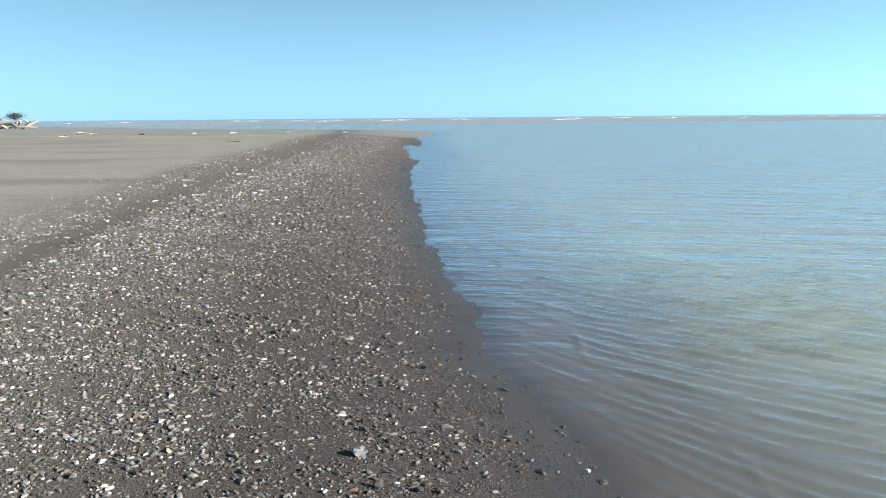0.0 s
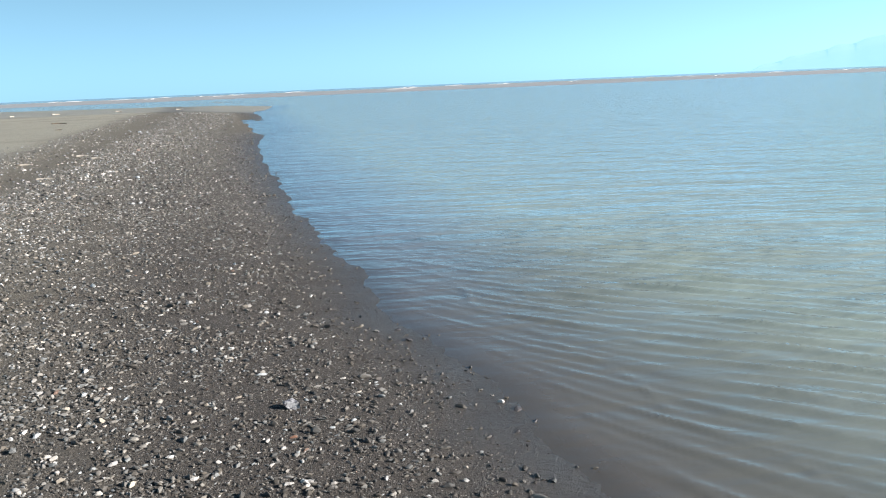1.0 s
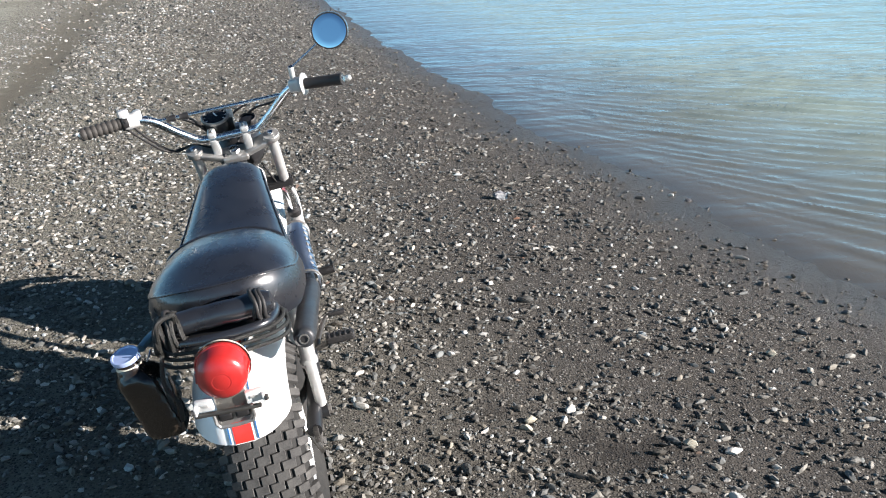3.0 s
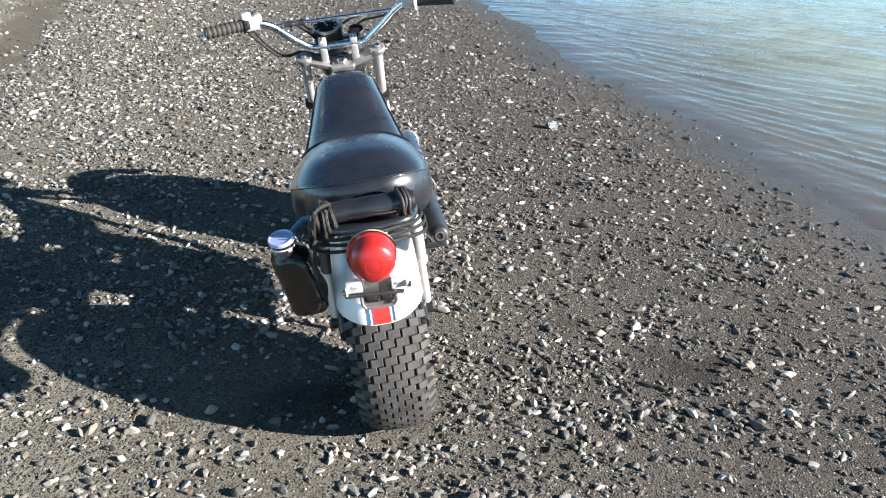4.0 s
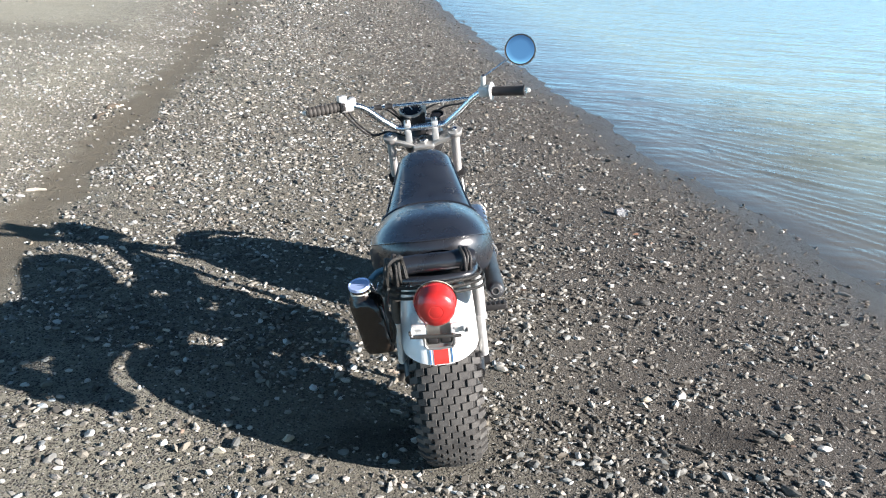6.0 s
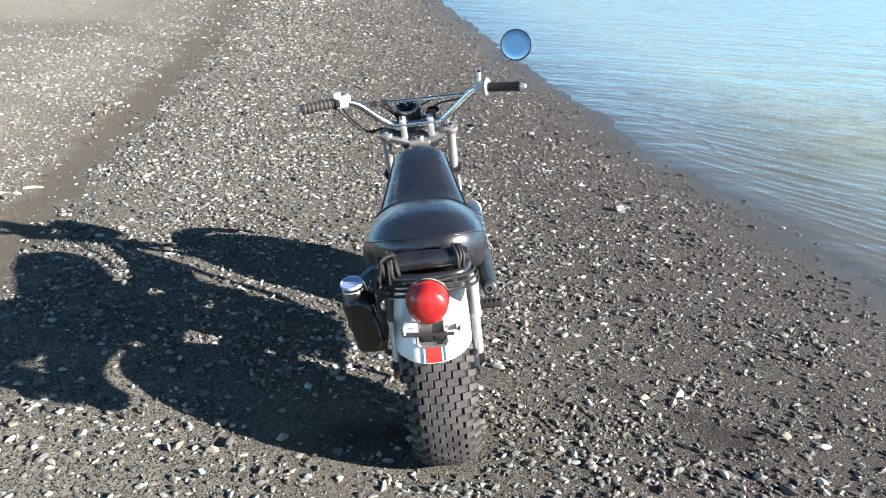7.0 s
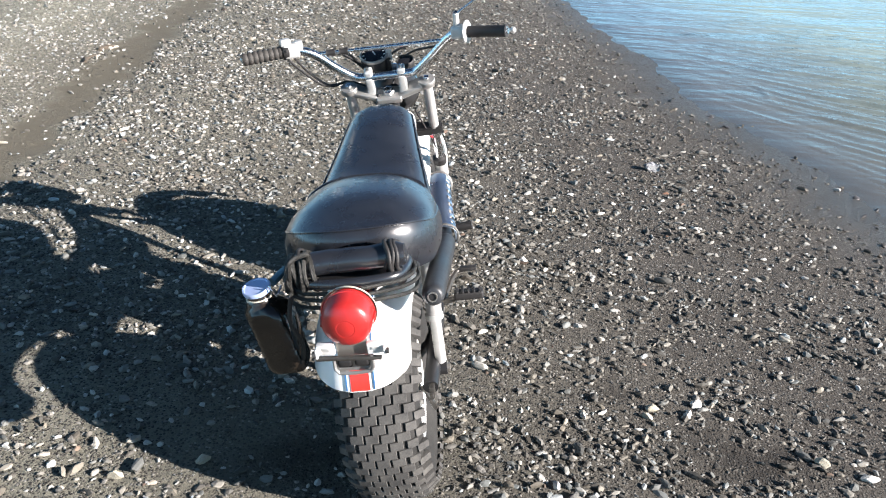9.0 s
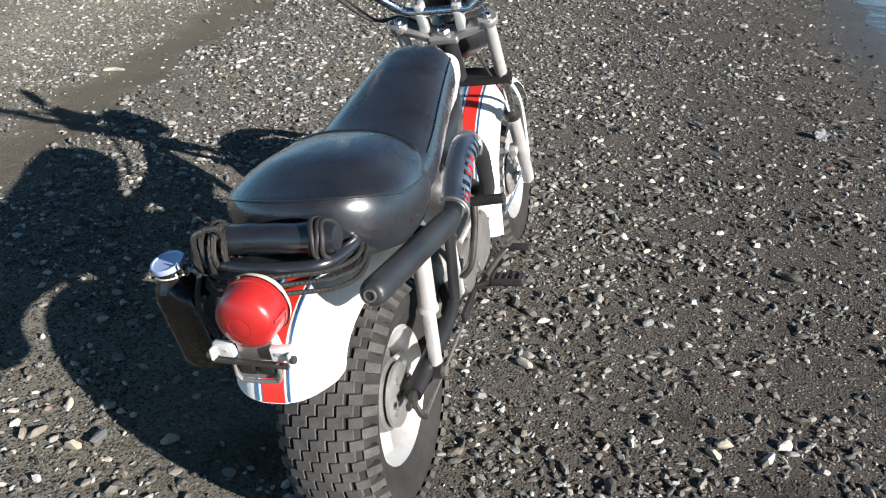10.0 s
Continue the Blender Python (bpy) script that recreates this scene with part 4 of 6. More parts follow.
for sx in (-1, 1):
    leg = part("fork_leg", sweep(bmesh.new(), [Vector((sx * 0.118, fork_at(z), z)) for z in (0.50, 0.49, 0.40, 0.30, 0.245)], [0.0185, 0.0195, 0.0190, 0.0180, 0.0165], 20), FORK, bike, "cast alloy fork slider")
    part("stanchion", tube([(sx * 0.118, fork_at(0.49), 0.49), (sx * 0.118, fork_at(0.60), 0.60)], 0.0125, 18, 1), CHROME, leg, "chromed fork stanchion")
    part("upper_tube", tube([(sx * 0.118, fork_at(0.60), 0.60), (sx * 0.118, fork_at(0.80), 0.80)], 0.0158, 20, 1), FORK, leg, "silver upper fork tube")
    part("dust_seal", lathe([(-0.012, 0.0125), (-0.012, 0.0225), (0.010, 0.0225), (0.016, 0.013)], (sx * 0.118, fork_at(0.495), 0.495), (sx * 0.118, fork_at(0.80), 0.80), 20), GRIP, leg, "black rubber dust seal")
    part("cap_bolt", lathe([(0, 0.010), (0.005, 0.010), (0.007, 0.007), (0.007, 0)], (sx * 0.118, fork_at(0.804), 0.804), (sx * 0.118, fork_at(0.9), 0.9), 6), CHROME, leg)
    part("pinch_collar", lathe([(-0.008, 0.0155), (-0.008, 0.0215), (0.010, 0.0215), (0.010, 0.0155)], (sx * 0.118, fork_at(0.606), 0.606), (sx * 0.118, fork_at(0.8), 0.8), 22), CHROME, leg, "chromed fork collar")
    part("lug", block((0.022, 0.030, 0.030), (sx * 0.100, fork_at(0.37) - 0.02, 0.37), (28, 0, 0), 0.006), ALLOY, leg)
    part("axle_clamp", block((0.028, 0.052, 0.040), (sx * 0.110, 1.262, 0.252), (28, 0, 0), 0.010, 3), ALLOY, leg)
    part("mudguard_stay", tube([(sx * 0.112, fork_at(0.30), 0.30), (sx * 0.100, 1.12, 0.255), (sx * 0.084, 1.02, 0.222)], 0.0045, 8), CHROME, fguard, "bright steel stay")
    part("mudguard_stay", tube([(sx * 0.126, fork_at(0.62) + 0.03, 0.60), (sx * 0.136, fork_at(0.52) + 0.05, 0.52), (sx * 0.126, fork_at(0.36) + 0.045, 0.36), (sx * 0.122, fork_at(0.29) + 0.02, 0.29)], 0.0055, 8), WHITE, fguard, "white painted fork brace")
yoke = [(-0.148, -0.018), (-0.135, -0.034), (-0.09, -0.030), (-0.045, -0.042), (0.045, -0.042), (0.09, -0.030), (0.135, -0.034), (0.148, -0.018), (0.148, 0.018), (0.135, 0.032), (0.06, 0.034), (0.03, 0.036), (-0.03, 0.036), (-0.06, 0.034), (-0.135, 0.032), (-0.148, 0.018)]
arms = [block((0.078, 0.060, 0.020), (0, fork_at(0.764) - 0.010, 0.762), (28.6, 0, 0), 0.006, 3)]
for sx in (-1, 1):
    arms.append(block((0.130, 0.050, 0.018), (sx * 0.070, fork_at(0.778), 0.777), (28.6, -17 * sx, 0), 0.005, 3))
    arms.append(lathe([(-0.012, 0.0), (-0.012, 0.0235), (-0.009, 0.0255), (0.006, 0.0255), (0.008, 0.0240), (0.008, 0.0)], (sx * 0.118, fork_at(0.795), 0.795), (sx * 0.118, fork_at(0.9), 0.9), 24))
top = part("top_yoke", join(*arms), DULL, bike, "dull cast alloy top yoke")
part("steering_nut", lathe([(0, 0.017), (0.012, 0.017), (0.015, 0.012), (0.015, 0.0)], (0, fork_at(0.776) - 0.010, 0.772), (0, fork_at(0.87) - 0.010, 0.87), 6), CHROME, top)
low_yoke = plate([(x * 0.97, z * 0.62) for x, z in yoke], 0.030, 0.004)
low_yoke.transform(Matrix.Translation((0, fork_at(0.62), 0.622)) @ Matrix.Rotation(radians(90 + 28.6), 4, 'X'))
shell = part("headlamp", lathe([(-0.075, 0.0), (-0.072, 0.030), (-0.050, 0.058), (-0.015, 0.074), (0.030, 0.078), (0.036, 0.078)], (0, 1.085, 0.745), (0, 1.40, 0.72), 36), BLACK, bike, "black round headlamp shell")
part("headlamp_rim", lathe([(0.030, 0.079), (0.036, 0.081), (0.044, 0.078), (0.044, 0.072)], (0, 1.085, 0.745), (0, 1.40, 0.72), 36), CHROME, shell, "chromed headlamp rim")
part("headlamp_glass", lathe([(0.042, 0.074), (0.050, 0.05), (0.053, 0.0)], (0, 1.085, 0.745), (0, 1.40, 0.72), 36), DIAL, shell, "dark headlamp glass")
part("lower_yoke", low_yoke, BLACK, bike, "black painted lower yoke")
part("head_tube", tube([(0, fork_at(0.74) - 0.012, 0.748), (0, fork_at(0.63) - 0.012, 0.63)], 0.025, 18, 1), BLACK, bike, "black steering head tube")
# added filler: blocks sun below the backbone to thicken the cast shadow
head = [(y, w, t, b, (t + b) / 2) for y, w, t, b in ((0.660, 0.040, 0.585, 0.47), (0.72, 0.048, 0.590, 0.46), (0.80, 0.046, 0.590, 0.46), (0.88, 0.036, 0.600, 0.48), (0.945, 0.024, 0.620, 0.53))]
part("shadow_filler", loft(head, 24, 3.0, 3.0), BLACK, bike, "added black filler behind the steering head to shape the shadow")
part("wiring_loom", tube([(-0.03, 0.94, 0.77), (-0.04, 0.92, 0.72), (-0.03, 0.84, 0.66), (-0.01, 0.74, 0.62)], 0.007, 8), GRIP, bike, "black taped wiring loom")

# ---- handlebar ----
bar_half = [(0.0, 0.930, 0.828), (0.075, 0.929, 0.828), (0.105, 0.926, 0.836), (0.150, 0.906, 0.872), (0.200, 0.880, 0.920), (0.232, 0.862, 0.940), (0.262, 0.845, 0.944), (0.376, 0.800, 0.942)]
pts = [Vector((-x + float(np.interp(x, [0.0, 0.075, 0.20, 0.27], [0.0, 0.016, 0.016, 0.0])), y, z)) for x, y, z in bar_half[:0:-1]] + [Vector(p) for p in bar_half]
bar = part("handlebar", sweep(bmesh.new(), spline(pts, 8), 0.0125, 16), CHROME, bike, "chromed braced handlebar")
bar.location = (-0.008, 0, 0)
part("cross_brace", tube([(-0.192, 0.886, 0.920), (0.192, 0.886, 0.920)], 0.0058, 12, 1), CHROME, bar, "thin chromed cross brace")
for x in (-0.150, -0.112):
    part("cable_clip", lathe([(0, 0.0058), (0, 0.0110), (0.008, 0.0085), (0.020, 0.0110), (0.026, 0.0105), (0.026, 0.0058)], (x, 0.886, 0.920), (x + 1, 0.886, 0.920), 12), GRIP, bar, "black rubber clip on the brace")
for sx in (-1, 1):
    riser = join(block((0.025, 0.032, 0.074), (sx * 0.049 - 0.002, 0.944, 0.796), (28.6, 0, 0), 0.006, 2, 0.85), block((0.024, 0.032, 0.020), (sx * 0.049 - 0.002, 0.928, 0.842), (28.6, 0, 0), 0.006, 3))
    rs = part("riser", riser, ALLOY, top, "polished alloy handlebar riser")
    part("bolt", lathe([(0, 0.006), (0.010, 0.006), (0.010, 0.0)], (sx * 0.049 - 0.002, 0.921, 0.850), (sx * 0.049 - 0.002, 0.916, 0.874), 6), CHROME, rs)


def along_grip(sx, a, off=(0, 0, 0)):
    p = Vector((0.262, 0.845, 0.944)).lerp(Vector((0.376, 0.800, 0.942)), a)
    return Vector((sx * p.x, p.y, p.z)) + Vector(off)


part("right_grip", sweep(bmesh.new(), [along_grip(1, a) for a in (0.02, 0.05, 0.5, 0.93, 0.985, 1.0)], [0.0175, 0.0165, 0.016, 0.0165, 0.0185, 0.0175], 20), GRIP, bar, "black rubber twist grip")
part("bar_end", lathe([(0, 0.0), (0, 0.009), (0.004, 0.009), (0.004, 0.0)], along_grip(1, 1.0), along_grip(1, 1.2), 14), CHROME, bar, "steel bar end")
rad = []
where = []
for k in range(25):
    where.append(along_grip(-1, 0.04 + 0.96 * k / 24))
    rad.append(0.0168 + (0.0016 if k % 3 else -0.0012))
part("left_grip", sweep(bmesh.new(), where, rad, 18), OLD_GRIP, bar, "dusty ribbed black rubber grip")
part("throttle_flange", lathe([(0, 0.012), (0, 0.028), (0.003, 0.0325), (0.006, 0.0325), (0.008, 0.027), (0.016, 0.017), (0.016, 0.012)], along_grip(1, 0.05), along_grip(1, -0.4), 32), FORK, bar, "bright throttle flange")
part("throttle_housing", join(block((0.040, 0.040, 0.040), along_grip(1, -0.18), (0, 0, -22), 0.012, 3), block((0.02, 0.026, 0.02), along_grip(1, -0.30, (0, 0.02, -0.004)), (0, 0, -22), 0.006)), FORK, bar, "silver throttle housing")
switch = part("switch_housing", join(block((0.050, 0.040, 0.042), along_grip(-1, -0.14), (0, 0, 22), 0.011, 3), block((0.030, 0.026, 0.022), along_grip(-1, -0.05, (0, -0.004, 0.026)), (0, 0, 22), 0.006, 2), block((0.024, 0.032, 0.030), along_grip(-1, -0.34, (0, 0.004, 0.010)), (0, 0, 12), 0.008, 2)), FORK, bar, "pale alloy switch housing")
part("switch_collar", lathe([(0, 0.012), (0, 0.022), (0.004, 0.024), (0.016, 0.024), (0.018, 0.020), (0.018, 0.012)], along_grip(-1, 0.06), along_grip(-1, -0.4), 24), GRIP, switch, "black collar beside the grip")
part("switch_button", block((0.010, 0.008, 0.008), along_grip(-1, -0.10, (0, -0.024, 0.004)), (0, 0, 22), 0.002), GRIP, switch, "small black button")
for sx in (-1, 1):
    lever = [along_grip(sx, -0.10, (0, 0.026, -0.006)), along_grip(sx, 0.1, (0, 0.052, -0.010)), along_grip(sx, 0.5, (0, 0.062, -0.012)), along_grip(sx, 1.0, (0, 0.082, -0.014)), along_grip(sx, 1.17, (0, 0.09, -0.014))]
    lv = part("lever", sweep(bmesh.new(), spline(lever, 6), 0.0062, 10, True, (1.0, 0.75)), ALLOY, bar, "alloy hand lever")
    ball = bmesh.new()
    bmesh.ops.create_icosphere(ball, subdivisions=2, radius=0.0095, matrix=Matrix.Translation(lever[-1]))
    part("ball_end", ball, ALLOY, lv)
    part("perch", block((0.030, 0.034, 0.020), along_grip(sx, -0.12, (0, 0.018, -0.004)), (0, 0, -22 * sx), 0.005), ALLOY, bar)

# ---- mirror ----
stem = part("mirror_stem", join(tube([(0.228, 0.858, 0.952), (0.229, 0.840, 0.985), (0.230, 0.828, 1.004)], 0.0062, 12), tube([(0.230, 0.830, 0.998), (0.275, 0.832, 1.024), (0.350, 0.836, 1.068)], 0.0036, 10)), CHROME, bar, "thin chromed mirror stem")
stem.location = (0.008, 0, 0)
part("stem_base", tube([(0.228, 0.858, 0.952), (0.229, 0.840, 0.985), (0.230, 0.830, 1.002)], 0.0085, 12), SILVER, stem, "pale mirror stem base")
mn = Vector((-0.10, -0.88, 0.24)).normalized()
mc = Vector((0.362, 0.815, 1.080))
part("mirror_shell", lathe([(0.004, 0.0505), (0.006, 0.0525), (0.0, 0.0545), (-0.006, 0.0535), (-0.018, 0.042), (-0.024, 0.02), (-0.025, 0.0)], mc, mc + mn, 40), CHROME, stem, "round chromed mirror shell")
part("mirror_seal", lathe([(0.0042, 0.0478), (0.0064, 0.0484), (0.0064, 0.0506), (0.0042, 0.0512)], mc, mc + mn, 40), GRIP, stem, "thin black seal round the glass")
part("mirror_glass", lathe([(0.0030, 0.0508), (0.0048, 0.0503), (0.0050, 0.0495), (0.0051, 0.03), (0.0051, 0.0)], mc, mc + mn, 40), MIRROR, stem, "round mirror glass", 80)

# ---- clocks and cables ----
def clock(name, at, r, h, label, rim):
    a, b = Vector(at), Vector(at) + Vector((0, -0.42, 0.90))
    c = part(name, lathe([(-h, 0.0), (-h, r * 0.72), (-h * 0.6, r * 0.92), (-0.006, r), (0.004, r), (0.006, r * 0.93), (0.0, r * 0.88)], a, b, 32), BLACK, bike, label)
    part("dial", lathe([(0.0, r * 0.9), (0.0015, r * 0.6), (0.002, 0.0)], a, b, 32), DIAL, c, "dark glazed dial")
    part("bezel", lathe([(0.003, r * 0.86), (0.006, r * 0.96), (0.003, r * 1.03), (-0.004, r * 1.02)], a, b, 32), rim, c)
    return c, a, (b - a).normalized()


speedo, so, sd = clock("speedometer", (-0.032, 0.968, 0.884), 0.042, 0.066, "black cup speedometer with glazed dial", STEEL)
needle = block((0.003, 0.022, 0.0012), (0, 0.008, 0), (0, 0, 25), 0.0003, 1)
needle.transform(Matrix.Translation(so + sd * 0.003) @ sd.to_track_quat('Z', 'Y').to_matrix().to_4x4())
part("needle", needle, WHITE, speedo, "white needle")
for k in range(9):
    a = -2.2 + k * 0.55
    mk = block((0.0018, 0.006, 0.001), (0.032 * math.sin(a), 0.032 * math.cos(a), 0), (0, 0, -math.degrees(a)), 0)
    mk.transform(Matrix.Translation(so + sd * 0.0026) @ sd.to_track_quat('Z', 'Y').to_matrix().to_4x4())
    part("dial_mark", mk, WHITE, speedo)
clock("ignition_switch", (0.060, 0.972, 0.856), 0.026, 0.045, "black round ignition switch housing", GRIP)
part("bracket_tongue", block((0.016, 0.006, 0.045), (0.014, 0.972, 0.876), (25, 0, 0), 0.002), ALLOY, bike, "bright tongue of the clock bracket")
part("clock_bracket", block((0.15, 0.06, 0.005), (0.0, 0.985, 0.822), (20, 0, 0), 0.002), BLACK, bike, "black clock bracket")
part("clock_light", block((0.022, 0.03, 0.05), (0.006, 0.985, 0.850), (20, 0, 0), 0.005), BLACK, bike, "black warning lamp block")
CABLES = [
    [(-0.262, 0.842, 0.930), (-0.235, 0.885, 0.880), (-0.185, 0.945, 0.815), (-0.120, 0.985, 0.805), (-0.05, 0.985, 0.775), (-0.03, 0.93, 0.70)],
    [(-0.248, 0.858, 0.932), (-0.215, 0.915, 0.862), (-0.165, 0.955, 0.808), (-0.115, 0.975, 0.812), (-0.045, 0.96, 0.79)],
    [(-0.100, 0.890, 0.918), (-0.080, 0.930, 0.890), (-0.055, 0.965, 0.845), (-0.04, 0.97, 0.79)],
    [(-0.120, 0.890, 0.916), (-0.095, 0.955, 0.885), (-0.062, 0.99, 0.84), (-0.035, 0.98, 0.78)],
    [(0.245, 0.862, 0.930), (0.180, 0.925, 0.915), (0.090, 0.960, 0.905), (0.020, 0.975, 0.872), (0.0, 0.96, 0.80)],
    [(0.235, 0.866, 0.926), (0.160, 0.945, 0.895), (0.095, 0.985, 0.880), (0.055, 1.0, 0.850), (0.02, 0.98, 0.79)],
]
for c in CABLES:
    part("cable", tube(c, 0.0036, 8, 6), GRIP, bar, "black sheathed control cable")
part("clutch_cable", tube([(0.105, fork_at(0.45), 0.45), (0.120, fork_at(0.5) - 0.02, 0.52), (0.07, 0.98, 0.70)], 0.003, 6), GRIP, bike, "black brake cable")

# ---- tail ----
lamp_a, lamp_b = Vector((-0.001, -0.180, 0.6255)), Vector((-0.001, -0.30, 0.6135))
part("lamp_base", lathe([(0, 0.0), (0, 0.044), (0.012, 0.053), (0.020, 0.0545)], lamp_a, lamp_b, 40), GASKET, bike, "cream rubber tail lamp base")
lamp = part("tail_lamp", lathe([(0.018, 0.0505), (0.024, 0.0520), (0.030, 0.0520), (0.031, 0.0503), (0.058, 0.0488), (0.065, 0.0468), (0.0700, 0.0430), (0.0740, 0.0375), (0.0770, 0.0315), (0.0795, 0.0245), (0.0810, 0.0190), (0.0812, 0.0180), (0.0808, 0.0165), (0.0814, 0.0150), (0.0824, 0.0)], lamp_a, lamp_b, 48), LENS, bike, "round domed red tail lamp", 30)
ax = (lamp_b - lamp_a).normalized()
for sx in (-1, 1):
    part("lens_rib", tube([lamp_a + ax * 0.030 + Vector((sx * 0.0520, 0, 0)), lamp_a + ax * 0.062 + Vector((sx * 0.0475, 0, 0))], 0.0026, 8, 1), LENS, lamp)
part("lamp_stem", block((0.040, 0.030, 0.075), (-0.004, -0.200, 0.560), (18, 0, 0), 0.008, 3), WHITE, bike, "white painted lamp stem")
tray = plate([(-0.037, 0.016), (-0.037, -0.012), (-0.030, -0.021), (0.030, -0.021), (0.037, -0.012), (0.037, 0.016)], 0.004, 0.0015)
tray.transform(Matrix.Translation((0.0, -0.236, 0.533)) @ Matrix.Rotation(radians(10), 4, 'X'))
rim_line = [(-0.037, -0.243, 0.549), (-0.037, -0.243, 0.524), (-0.031, -0.242, 0.514), (0.0, -0.242, 0.512), (0.031, -0.242, 0.514), (0.037, -0.243, 0.524), (0.037, -0.243, 0.549)]
plate_holder = part("plate_bracket", join(tray, sweep(bmesh.new(), [Vector(p) for p in rim_line], 0.0038, 8)), DULL, bike, "bent grey number plate bracket")
part("centre_plate", block((0.062, 0.005, 0.036), (0.001, -0.234, 0.564), (8, 0, 0), 0.002), STEEL, plate_holder, "dull brown-grey centre plate")
part("dark_strip", block((0.128, 0.010, 0.008), (-0.008, -0.243, 0.5465), (0, 3.5, 0), 0.003), OILY, plate_holder, "dark folded edge of the bracket")
for sx in (-1, 1):
    tx = sx * 0.048 - 0.001
    tab = part("tab", join(block((0.034, 0.012, 0.026), (tx, -0.240, 0.567 - 0.002 * sx), (8, 0, sx * 6), 0.003), block((0.005, 0.022, 0.020), (tx + sx * 0.017, -0.244, 0.563 - 0.002 * sx), (0, 0, 0), 0.002)), SILVER, plate_holder, "bright bent mounting tab")
    part("tab_slot", block((0.016, 0.003, 0.006), (tx, -0.247, 0.568 - 0.002 * sx), (8, 0, sx * 6), 0.001), ALLOY, tab)
    part("tab_bolt", lathe([(0, 0.0065), (0.006, 0.0065), (0.006, 0.0)], (tx + sx * 0.019, -0.250, 0.562 - 0.002 * sx), (tx + sx * 0.06, -0.256, 0.562), 8), OILY, tab)
    part("pad", block((0.028, 0.006, 0.017), (sx * 0.0165, -0.2425, 0.5355), (10, 0, 0), 0.0055, 3), GRIP, plate_holder, "dark rubber pad")
# carrier loop behind the seat
rack = part("carrier", tube([(0.088, 0.03, 0.640), (0.108, -0.06, 0.655), (0.092, -0.135, 0.662), (0.03, -0.158, 0.664), (-0.05, -0.156, 0.664), (-0.100, -0.125, 0.660), (-0.104, -0.05, 0.652), (-0.088, 0.03, 0.640)], 0.0105, 14), VINYL, bike, "glossy black carrier loop")
part("carrier_strut", tube([(0.112, 0.17, 0.56), (0.118, 0.0, 0.62), (0.100, -0.10, 0.655)], 0.009, 10), BLACK, rack, "black carrier strut")
part("carrier_strut", tube([(-0.112, 0.17, 0.56), (-0.118, 0.0, 0.62), (-0.100, -0.10, 0.652)], 0.009, 10), BLACK, rack, "black carrier strut")

part("carrier_plate", block((0.176, 0.15, 0.006), (0, -0.062, 0.650), (-3, 0, 0), 0.002), BLACK, rack, "black steel carrier plate")

# ---- load tied to the carrier ----
roll_pts = [Vector((-0.112 + 0.224 * k / 12, -0.114 - 0.0015 * math.sin(k), 0.692 + 0.004 * k / 12 + 0.0008 * math.sin(k * 2.1))) for k in range(13)]
tool_roll = part("tool_roll", sweep(bmesh.new(), roll_pts, [0.021, 0.024, 0.025, 0.0245, 0.025, 0.0245, 0.025, 0.0245, 0.025, 0.0255, 0.027, 0.028, 0.020], 24, True, (1.0, 0.92)), VINYL, None)
tool_roll.matrix_world = BIKE
tagged(tool_roll, "rolled black vinyl tool bag tied behind the seat", "tool bag")
for x, rr, tilt in ((0.078, 0.0285, 0.10), (0.088, 0.031, 0.0), (0.097, 0.030, -0.12), (0.083, 0.033, -0.2), (-0.098, 0.029, 0.1)):
    turn = [Vector((x + 0.003 * math.sin(3 * a) + tilt * rr * math.sin(a), -0.112 + rr * math.cos(a), 0.692 + rr * math.sin(a))) for a in np.linspace(0, math.tau, 28)]
    part("strap", sweep(bmesh.new(), turn, 0.0045, 10), GRIP, tool_roll, "black rubber strap round the roll")
# limp black cord bundled on the other end
for lap in range(7):
    c = Vector((-0.122 + 0.0085 * lap, -0.118 - 0.004 * (lap % 2), 0.674 + 0.003 * (lap % 3)))
    loop = [c + Vector((0.006 * math.sin(a + 1.7 * lap), 0.033 * math.cos(a), 0.036 * math.sin(a) + 0.004 * math.sin(2 * a + lap))) for a in np.linspace(0, math.tau, 20)]
    part("cord", sweep(bmesh.new(), loop, 0.0052, 8), ROPE, tool_roll, "dark braided cord in tight turns")

rope_bms = []
rng = random.Random(4)
for lap in range(3):
    base = [(0.112, -0.02), (0.124, -0.085), (0.106, -0.140), (0.05, -0.168), (-0.02, -0.174), (-0.085, -0.160), (-0.122, -0.110), (-0.118, -0.04)]
    pts = [(x * (1 + 0.025 * lap) + rng.uniform(-0.004, 0.004), y - 0.004 * lap, 0.652 - 0.013 * lap - 0.004 * math.cos(i) + rng.uniform(-0.003, 0.003)) for i, (x, y) in enumerate(base)]
    rope_bms.append(tube(pts, 0.0042, 8, 7))
rope_bms.append(tube([(-0.118, -0.15, 0.665), (-0.105, -0.165, 0.72), (-0.075, -0.150, 0.728), (-0.085, -0.13, 0.70), (-0.112, -0.145, 0.68)], 0.005, 8))
rope_bms.append(tube([(-0.115, -0.16, 0.655), (-0.125, -0.172, 0.60), (-0.112, -0.165, 0.545), (-0.120, -0.15, 0.50)], 0.0045, 8))
rope = part("rope", join(*rope_bms), ROPE, None)
rope.matrix_world = BIKE
tagged(rope, "braided dark rope wound round the carrier and knotted", "rope")


